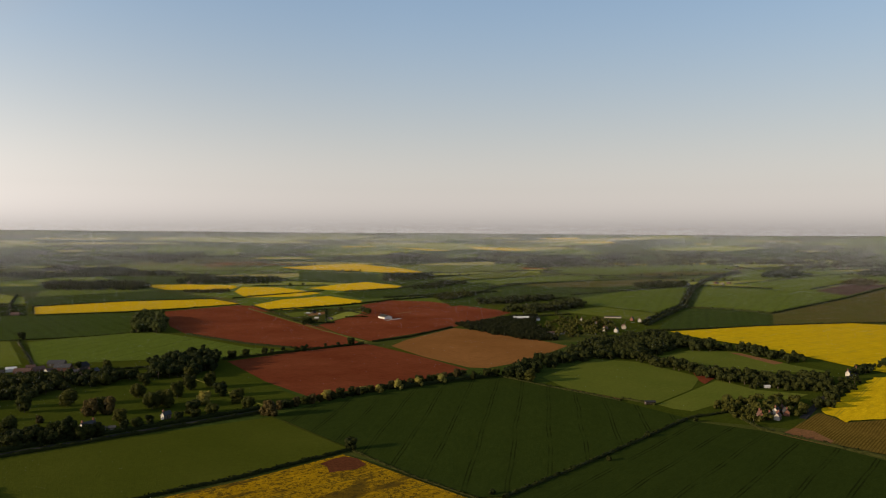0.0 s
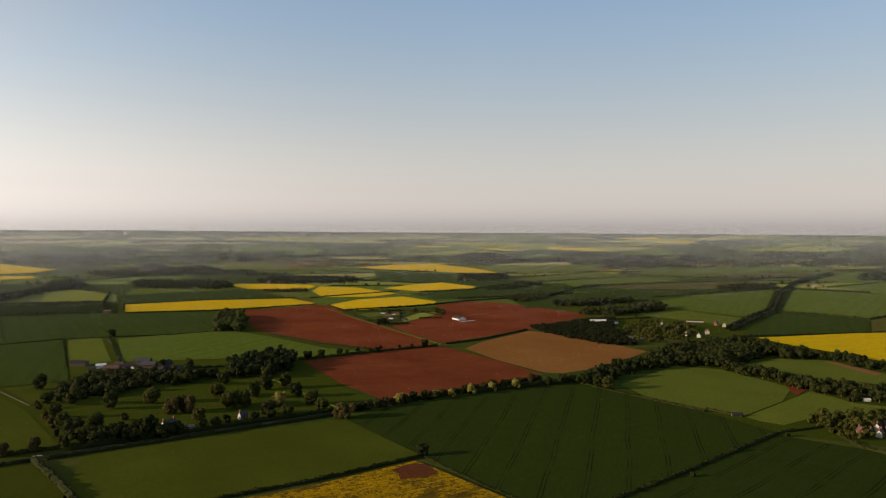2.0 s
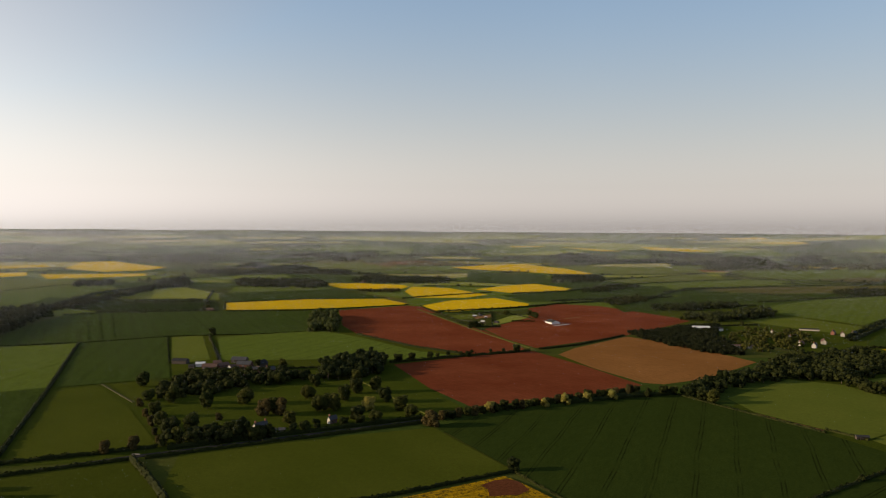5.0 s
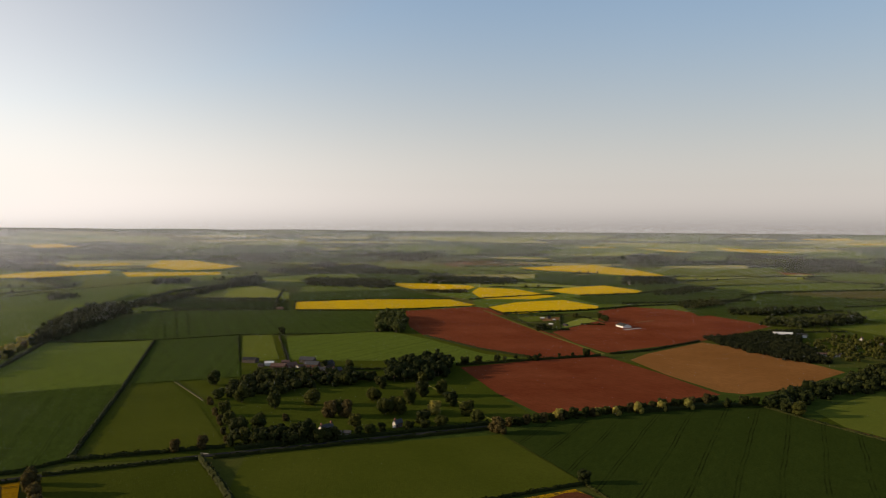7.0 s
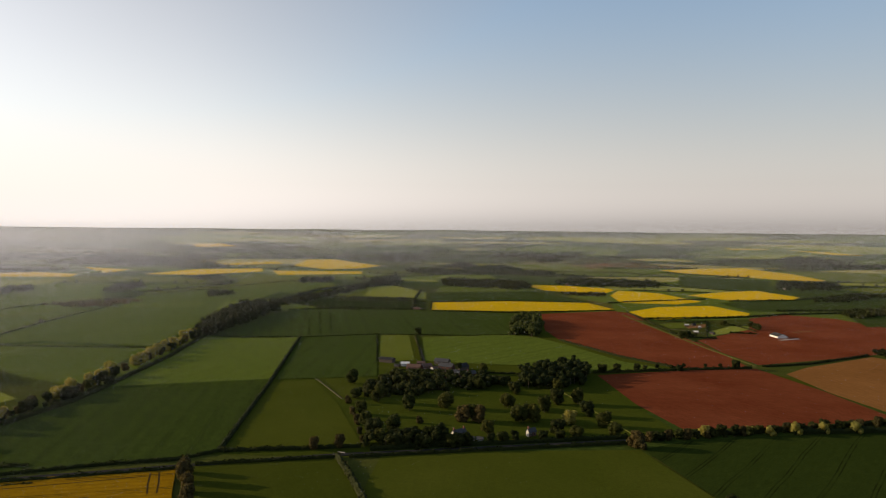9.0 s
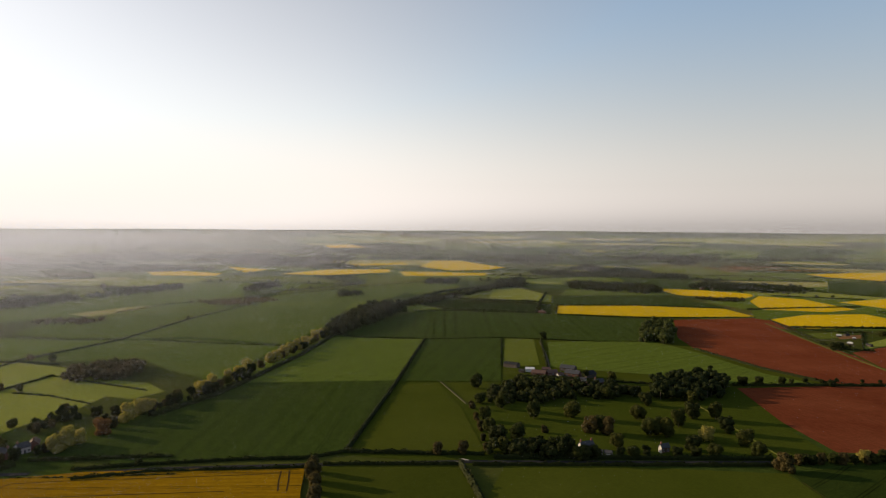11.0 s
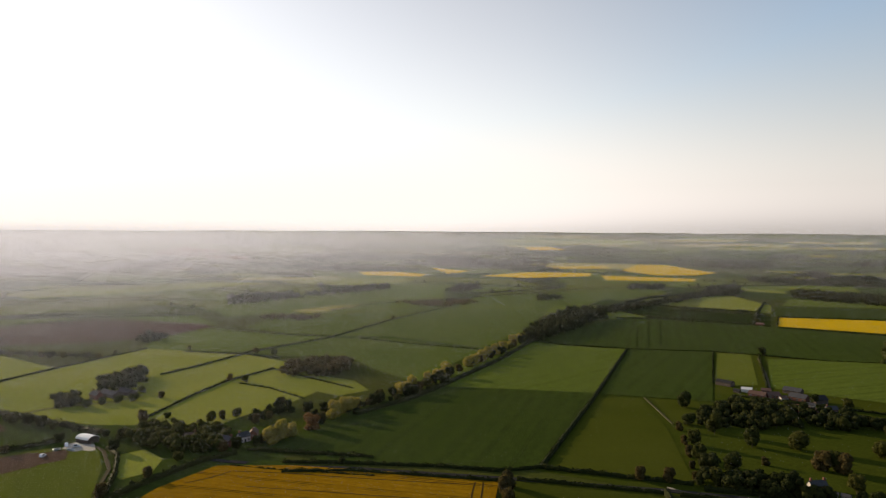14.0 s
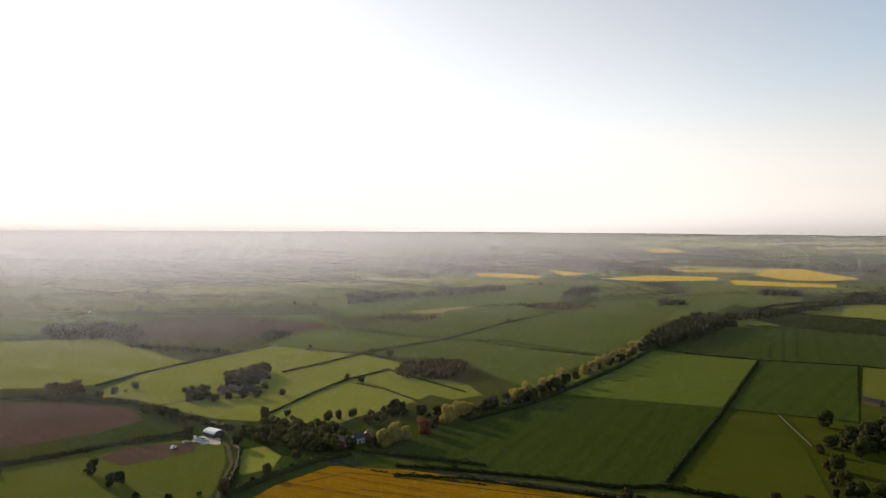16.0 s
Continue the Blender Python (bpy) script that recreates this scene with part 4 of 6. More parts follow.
# ---- fields of the middle distance ----
for poly, mat, label, rows in (
    ([(-26, 1862), (245, 2206), (326, 2046), (55, 1782)], MEADOW, "olive green field between hedges", 20), ([(52, 1762), (321, 1998), (420, 1839), (172, 1655), (106, 1607)], WHEAT_PALE, "light green cereal field", 30),
    ([(169, 1608), (429, 1788), (530, 1747), (287, 1579)], SPARSE, "thin brown spring crop", 0), ([(-149, 1829), (-15, 1823), (99, 1605), (23, 1409), (-78, 1515)], WHEAT_MID, "green cereal field", 10),
    ([(-174, 1449), (-67, 1518), (10, 1394), (-108, 1308)], WHEAT, "dark green cereal field", 0), ([(103, 1547), (280, 1564), (370, 1472), (252, 1315), (153, 1373)], WHEAT_MID, "green cereal field between hedges", 30),
    ([(336, 2383), (748, 2574), (835, 2366), (483, 2041), (360, 2129)], WHEAT_PALE, "light green distant field", 0), ([(-252, 2537), (255, 2640), (272, 2302), (34, 2176), (-73, 2237)], MEADOW, "olive green distant field", 0),
    ([(-430, 2138), (-183, 2061), (-168, 1762), (-274, 1695), (-360, 1794)], WHEAT_MID, "green cereal field between hedges", 0), ([(-971, 1721), (-737, 1593), (-647, 1429), (-740, 1485), (-873, 1577)], PASTURE_BACKLIT, "pale green meadow by a wood", 0),
    ([(-1123, 1571), (-905, 1588), (-870, 1539), (-977, 1511)], PASTURE_BACKLIT, "pale green narrow meadow", 0), ([(-961, 1140), (-1032, 1330), (-885, 1269), (-783, 1110)], MEADOW, "olive green field beside the belt", 0),
    ([(-938, 1014), (-998, 1120), (-764, 1075), (-681, 961), (-781, 967)], WHEAT_MID, "green cereal field between hedges", 0), ([(-1474, 1478), (-1275, 1639), (-1270, 1764), (-1181, 1576), (-1126, 1321), (-1145, 1152)], MEADOW, "olive green field beside the belt", 0),
    ([(-1127, 2436), (-900, 2513), (-625, 2214), (-956, 2054)], MEADOW, "olive green distant field", 0), ([(-895, 1866), (-505, 1846), (-457, 1726), (-533, 1573), (-640, 1600), (-682, 1534)], WHEAT_MID, "green distant cereal field", 0),
    ([(-1099, 2538), (-950, 2683), (-910, 2509), (-1034, 2438)], SPARSE, "thin pinkish brown crop", 0), ([(-1385, 3863), (-718, 3887), (-702, 3800), (-1315, 3750)], PALE, "long pale straw green field", 0),
    ([(-1984, 3674), (-1769, 3837), (-1702, 3724), (-1922, 3613)], PALE, "distant pale straw green field", 0), ([(-1697, 3501), (-1628, 3532), (-1596, 3461), (-1659, 3433)], PALE, "distant pale straw green field", 0),
    ([(-1542, 3526), (-1413, 3623), (-1384, 3547), (-1506, 3456)], PALE, "distant pale straw green field", 0), ([(-2034, 3372), (-1905, 3355), (-1868, 3291), (-1972, 3278)], PALE, "distant pale straw green field", 0),
    ([(230, 4419), (469, 4372), (458, 4270), (242, 4316)], PALE, "distant pale straw green field", 0), ([(1662, 4079), (1938, 3860), (1897, 3778), (1664, 3932)], PALE, "distant pale straw green field", 0),
    ([(-2391, 3097), (-2157, 3405), (-2064, 3315), (-2272, 3039)], PALE, "distant pale straw green field", 0), ([(-1821, 3442), (-1428, 3596), (-1397, 3520), (-1714, 3367)], PALE, "distant pale straw green field", 0),
    ([(-2898, 2399), (-2676, 2560), (-2613, 2466), (-2759, 2354)], PALE, "distant pale straw green field", 0), ([(-1747, 738), (-1793, 922), (-1651, 1123), (-1546, 957), (-1582, 760)], PASTURE_BACKLIT, "hazy pale green field", 0),
    ([(-1746, 134), (-1835, 329), (-1796, 602), (-1710, 724), (-1608, 417), (-1554, 179)], PASTURE_BACKLIT, "hazy pale green field", 0), ([(-1458, -50), (-1523, 126), (-1525, 398), (-1365, 472), (-1290, 250), (-1288, 75)], MEADOW, "hazy olive green field", 0)):
    field(poly, mat, 0.45, label, rows)
for poly in ([(-1939, 1817), (-1834, 2022), (-1741, 1947), (-1847, 1781)], [(-1658, 1905), (-1809, 2163), (-1738, 2238), (-1408, 2071), (-1369, 1907), (-1430, 1802)], [(-1673, 1326), (-1748, 1571), (-1614, 1716), (-1503, 1601), (-1535, 1384)],
             [(-1509, 1650), (-1267, 1768), (-1203, 1681), (-1361, 1512)], [(-2026, 1114), (-1991, 1216), (-1812, 1227), (-1733, 1157), (-1873, 1052)], [(-2107, 1441), (-1883, 1442), (-1790, 1291)],
             [(119, 3663), (325, 3549), (445, 3394), (308, 3356), (167, 3465)], [(-266, 3583), (-93, 3484), (43, 3343), (-63, 3335)], [(598, 2691), (758, 2657), (732, 2600), (595, 2631)], [(891, 2710), (1026, 2671), (1015, 2643), (872, 2652)],
             [(-520, 3583), (-353, 3611), (-322, 3575), (-482, 3509)], [(573, 4371), (822, 4413), (827, 4257), (627, 4267)], [(717, 4020), (946, 4050), (945, 3910), (762, 3924)], [(-2711, 2391), (-2652, 2510), (-2470, 2443), (-2564, 2295)]):
    field(poly, RAPE_FAR, 0.7, "distant yellow flowering rape", 60)
# pale strips of the far plain
for i, poly in enumerate((
    [(-2039, 3296), (-1969, 3262), (-1890, 3300), (-1909, 3364), (-1977, 3406), (-2047, 3364)],
    [(-2092, 3611), (-2005, 3594), (-1885, 3658), (-1893, 3724), (-1974, 3753), (-2086, 3692)],
    [(-1684, 3465), (-1649, 3439), (-1612, 3457), (-1622, 3494), (-1654, 3522), (-1689, 3505)],
    [(-1646, 3835), (-1586, 3802), (-1506, 3839), (-1514, 3898), (-1568, 3935), (-1643, 3900)],
    [(-1515, 3496), (-1432, 3486), (-1295, 3539), (-1285, 3587), (-1358, 3601), (-1485, 3550)],
    [(-1402, 3812), (-1315, 3775), (-1183, 3823), (-1179, 3891), (-1256, 3936), (-1380, 3890)],
    [(-1890, 3777), (-1825, 3763), (-1729, 3807), (-1732, 3857), (-1791, 3877), (-1878, 3831)],
    [(-498, 3847), (-377, 3822), (-143, 3857), (-104, 3905), (-206, 3937), (-425, 3903)],
    [(227, 4355), (287, 4295), (414, 4298), (441, 4361), (394, 4427), (274, 4423)],
    [(1322, 3794), (1331, 3727), (1393, 3717), (1426, 3777), (1423, 3844), (1366, 3856)],
    [(1556, 3197), (1584, 3148), (1678, 3127), (1715, 3164), (1698, 3214), (1608, 3231)],
    [(1897, 3633), (1913, 3574), (1992, 3550), (2032, 3593), (2024, 3650), (1951, 3675)],
    [(-777, 2863), (-689, 2834), (-533, 2861), (-515, 2912), (-590, 2947), (-737, 2920)],
    [(412, 3571), (472, 3510), (604, 3508), (637, 3568), (591, 3631), (465, 3631)],
    [(-2056, 3391), (-1998, 3372), (-1931, 3415), (-1944, 3466), (-1999, 3494), (-2062, 3453)],
    [(-1812, 3320), (-1734, 3319), (-1614, 3388), (-1612, 3439), (-1680, 3444), (-1791, 3378)],
    [(-1625, 3930), (-1577, 3905), (-1516, 3938), (-1522, 3985), (-1566, 4018), (-1623, 3986)],
    [(-1374, 2935), (-1320, 2925), (-1239, 2964), (-1238, 3002), (-1286, 3017), (-1361, 2980)],
    [(-1604, 2942), (-1547, 2916), (-1481, 2954), (-1494, 3007), (-1545, 3038), (-1607, 3001)],
    [(-2489, 616), (-2432, 639), (-2383, 701), (-2418, 724), (-2472, 706), (-2511, 646)],
    [(-2115, 712), (-2055, 728), (-2008, 784), (-2037, 807), (-2094, 796), (-2138, 743)],
    [(-1861, 891), (-1801, 892), (-1769, 933), (-1804, 960), (-1861, 964), (-1893, 925)],
    [(-2586, 2745), (-2518, 2763), (-2435, 2852), (-2447, 2896), (-2508, 2888), (-2587, 2806)],
    [(-2829, 2569), (-2748, 2591), (-2655, 2698), (-2673, 2750), (-2750, 2742), (-2836, 2640)],
    [(-2496, 3397), (-2401, 3395), (-2288, 3492), (-2306, 3565), (-2391, 3579), (-2499, 3488)],
    [(-2210, 3312), (-2122, 3305), (-2016, 3394), (-2029, 3459), (-2107, 3477), (-2208, 3394)],
    [(-1860, 157), (-1761, 265), (-1667, 489), (-1699, 541), (-1793, 455), (-1884, 238)],
    [(-1895, 658), (-1809, 723), (-1741, 889), (-1778, 941), (-1860, 893), (-1926, 733)],
    [(-1710, 64), (-1651, 119), (-1601, 231), (-1628, 254), (-1686, 209), (-1732, 102)])):
    field(poly, (PALE, PALE, PASTURE_BACKLIT)[i % 3], 0.45, "distant strip of pale straw green", 20)
WATER_POLY = [(-3153, -457), (-3207, -304), (-3271, -226), (-3316, -236), (-3310, -354), (-3275, -477)]
field(WATER_POLY, WATER, 0.15, "bright distant lake reflecting the low sun", 0, "lake", lift=7.0)


# ---- patchwork of farther fields ----
def patchwork():
    rng = np.random.default_rng(11)
    kinds = [(WHEAT_MID, 0.4, "distant dark green cereal field"), (WHEAT_PALE, 0.4, "distant mid green cereal field"), (MEADOW, 0.2, "distant fresh green meadow"),
             (PASTURE_BACKLIT, 0.2, "distant pale green pasture"), (SPARSE, 0.2, "distant thin brown crop"), (ROUGH, 0.3, "distant rough grass field"),
             (ORANGE_SOIL, 0.1, "distant light brown tilled soil"), (PALE, 0.2, "distant pale straw green grass"), (RAPE_FAR, 1.0, "distant yellow flowering rape")]
    weight = np.array((0.17, 0.23, 0.15, 0.18, 0.05, 0.05, 0.03, 0.125, 0.015))
    quiet = [kinds[0], (PASTURE, 0.2, "olive green pasture between hedges"), kinds[5], (PARK, 0.2, "dark green grass between hedges")]
    grid = {}
    du, dv, tilt = 390.0, 225.0, radians(24)
    for i in range(-15, 16):
        for j in range(-25, 26):
            u, v = (i + rng.uniform(-0.26, 0.26) + 0.5 * (j % 2)) * du, (j + rng.uniform(-0.2, 0.2)) * dv
            grid[i, j] = (round(u * math.cos(tilt) - v * math.sin(tilt), 1), round(u * math.sin(tilt) + v * math.cos(tilt), 1))
    near = list(FIELDS)

    def free(x, y):
        return not any(inside(p, x, y) for p in near)

    verts, faces, sprays = [], [], []
    for (i, j), p in grid.items():
        if (i + 1, j + 1) not in grid:
            continue
        quad = [p, grid[i + 1, j], grid[i + 1, j + 1], grid[i, j + 1]]
        cx, cy = (sum(q[k] for q in quad) / 4 for k in (0, 1))
        r, az = math.hypot(cx, cy), math.degrees(math.atan2(-cx, cy))
        if max(math.hypot(*q) for q in quad) > 4900 or not -48 < az < 112 or r < 420:
            continue
        pick = int(rng.choice(9, p=weight))
        mat, tall, label = kinds[pick if r > 3000 or pick < 8 else 2]
        if az > 35 and r < 2400:
            mat, tall, label = kinds[(1, 2, 0)[(i + j) % 3]]
        if r > 2300 and rng.uniform() < 0.42:
            mat, tall, label = (kinds[0], kinds[5], kinds[1])[int(rng.integers(0, 3))]
        if r < 1250:
            mat, tall, label = quiet[(i + 2 * j) % 4]
        field(quad, mat, tall * 0.4, label, float(rng.uniform(0, 180)), keep=False)
        for a, b in ((quad[0], quad[1]), (quad[0], quad[3])):
            pts = smooth_line((a, b), 40.0)
            run = []
            for q in [tuple(s) for s in pts] + [None]:
                if q is not None and free(*q):
                    run.append(q)
                    continue
                if len(run) > 2 and rng.uniform() < 0.85:
                    v, f, t = hedge_shape([run[0], run[-1]], 3.5 if r < 1300 else 5.0, float(rng.uniform(1.4, 3.0) if r < 1300 else rng.uniform(2.2, 4.2)), 3.0, i * 31 + j)
                    faces.extend(tuple(k + len(verts) for k in q) for q in f)
                    verts.extend(v)
                    sprays.append(t)
                    for q in smooth_line((run[0], run[-1]), 24.0):
                        if rng.uniform() < (0.2 if r < 2000 else 0.4):
                            h = rng.uniform(5, 10) if r < 2800 else rng.uniform(4, 7)
                            sprays.append(crown_verts(rng, (q[0], q[1], ground_z(*q)), h * 0.42, h * 0.1, h, 26 if r > 1300 else 60, 2.0 if r > 1300 else 1.3, 5))
                run = []
        if rng.uniform() < (0.14 if r < 1900 and az < 35 else 0 if r < 2400 and az > 35 else 0.62) and r > 1000 and free(cx, cy):
            w, d, g = rng.uniform(70, 220 if r < 2300 else 300), rng.uniform(25, 70), tilt + rng.uniform(-0.3, 0.3)
            poly = [(cx + math.cos(g) * u * w - math.sin(g) * v * d, cy + math.sin(g) * u * w + math.cos(g) * v * d) for u, v in ((-1, -0.7), (0, -1), (1, -0.8), (0.9, 0.9), (-0.2, 1), (-1, 0.6))]
            if all(free(*q) for q in poly):
                wood(poly, 13 if r < 2200 else 20, 9 if r < 2800 else 7, LEAF_DARK, "dark copse among distant fields", seed=i * 7 + j, count=32, size=2.3)
    ob = tagged(new("hedgerows"), "dark overgrown hedgerows and trees between distant fields", "hedgerow", kind="stuff")
    for nm, me in (("core", mesh_of("core", verts, faces, HEDGE)), ("foliage", quads("foliage", np.concatenate(sprays), LEAF_DARK))):
        new(nm, me).parent = ob


patchwork()


# ---- haze over the far plain, imitated by even layers of thin mesh strips, thinning with height and thicker on the sun's side ----
def haze():
    rng = np.random.default_rng(5)
    facing = radians(45)
    out, along = np.array((-math.sin(facing), math.cos(facing))), np.array((-math.cos(facing), -math.sin(facing)))
    d = 170.0
    while d < 4700:
        step = 1.13 if d < 900 else 1.05
        half = math.sqrt(4780 ** 2 - d * d)
        turn = np.linspace(max(-math.atan2(half, d), radians(-79)), min(math.atan2(half, d), radians(66)), 36)
        spots = d * out + d * np.tan(turn)[:, None] * along
        xs, ys, r = spots[:, 0], spots[:, 1], d / np.cos(turn)
        floor = np.array([ground_z(x, y) for x, y in zip(xs, ys)])
        # extra strips towards the sun imitate the bright veil of glare there
        side = np.interp(np.degrees(turn) + 45, (22, 45, 65, 85, 110), (0.0, 0.08, 0.42, 0.98, 1.15))
        each = np.interp(r, (500, 800, 1000, 1500, 2000, 3000, 4000, 4700), (0, 0.6, 1.5, 3.5, 6, 10, 15, 20)) + side * np.interp(r, (250, 400, 700, 1000, 2000, 4000), (0, 11, 26, 38, 70, 86))
        dense = np.minimum(0.5, each * 1e-5 * d * (step - 1) / np.cos(turn))
        gap, z, rows = max(0.3, d / 4300), 0.2, []
        while z < 100 + 0.02 * d:
            thin = gap * dense / (1 + ((floor + z) / 128) ** 9)
            rows.append(np.stack([xs, ys, floor + z], 1))
            rows.append(np.stack([xs, ys, floor + z + thin], 1))
            z += gap * rng.uniform(0.7, 1.3)
        k = len(xs)
        verts = np.concatenate(rows)
        faces = [(b + i, b + i + 1, b + k + i + 1, b + k + i) for b in range(0, len(verts), 2 * k) for i in range(k - 1)]
        tagged(new("haze", mesh_of("haze", verts.tolist(), faces, MIST)), "thin pale evening haze over distant fields", "haze", kind="stuff")
        d *= step


haze()


# ---- roads and tracks ----
ribbon([(-399, 213), (-376, 243), (-318, 302), (-255, 363), (-215, 396), (-152, 449), (-122, 474)], 4.2, TARMAC, "road", "narrow grey country road between hedges", 0.45)
ribbon([(-416, 199), (-426, 189), (-437, 180), (-422, 155), (-408, 131), (-386, 101)], 4.2, TARMAC, "road", "narrow grey country road between hedges", 0.45)
ribbon([(-398, 516), (-335, 470)], 1.4, PALE_TRACK, "track", "pale grassy farm track", 0.5)
ribbon([(-262, 646), (-209, 585), (-184, 560), (-163, 535), (-133, 502), (-118, 485)], 1.0, HEADLAND, "track", "grassy drive through the park", 0.5)
ribbon([(-450, 757), (-399, 687), (-354, 621)], 1.5, GRIT, "track", "pale gravel farm track", 0.5)
ribbon([(-495, 133), (-483, 135), (-447, 132), (-427, 125), (-409, 120), (-391, 116)], 1.8, GRIT, "track", "pale gravel drive from the barn", 0.5)
ribbon([(-606, 94), (-615, 119), (-613, 161), (-622, 185)], 2.2, GRIT, "track", "pale gravel farm drive", 0.5)
ribbon([(-303, 1114), (-156, 884), (-82, 777)], 3.0, HEADLAND, "track", "grassy strip between ploughed fields", 0.35)
ribbon([(263, 933), (317, 1036), (394, 1174), (520, 1500), (682, 1851), (947, 2277), (1249, 2565)], 3.2, TARMAC, "road", "country lane between hedges", 0.3)
ribbon([(-77, 967), (-58, 992)], 4.0, SHINGLE, "track", "pale concrete apron by the barn", 0.45)
ribbon([(-213, 993), (-187, 992), (-166, 970)], 2.5, GRIT, "track", "pale track through the smallholding", 0.45)
ribbon([(-69, 1047), (-46, 1078)], 5.0, SAND, "track", "pale concrete apron by the barn", 0.45)
ribbon([(234, 462), (280, 522), (343, 599), (416, 675), (481, 708)], 4.2, TARMAC, "road", "country lane under trees", 0.45)

# wheel tracks pressed into the crops
for path in ([(-318, 287), (-306, 276), (-295, 267)],
             [(-315, 290), (-303, 280), (-292, 270)],
             [(-405, 187), (-383, 213), (-351, 245), (-316, 283)],
             [(-400, 160), (-401, 173), (-405, 186)],
             [(-378, 185), (-351, 213), (-315, 250)]):
    ribbon(path, 0.8, WHEEL_SOIL, "track", "dark wheel track through yellow rape", 0.96)
for path in ([(-755, 952), (-555, 712)], [(-713, 928), (-554, 731)], [(-681, 840), (-567, 705)]):
    ribbon(path, 2.0, WHEAT, "track", "dark wheel track across green wheat", 0.54)

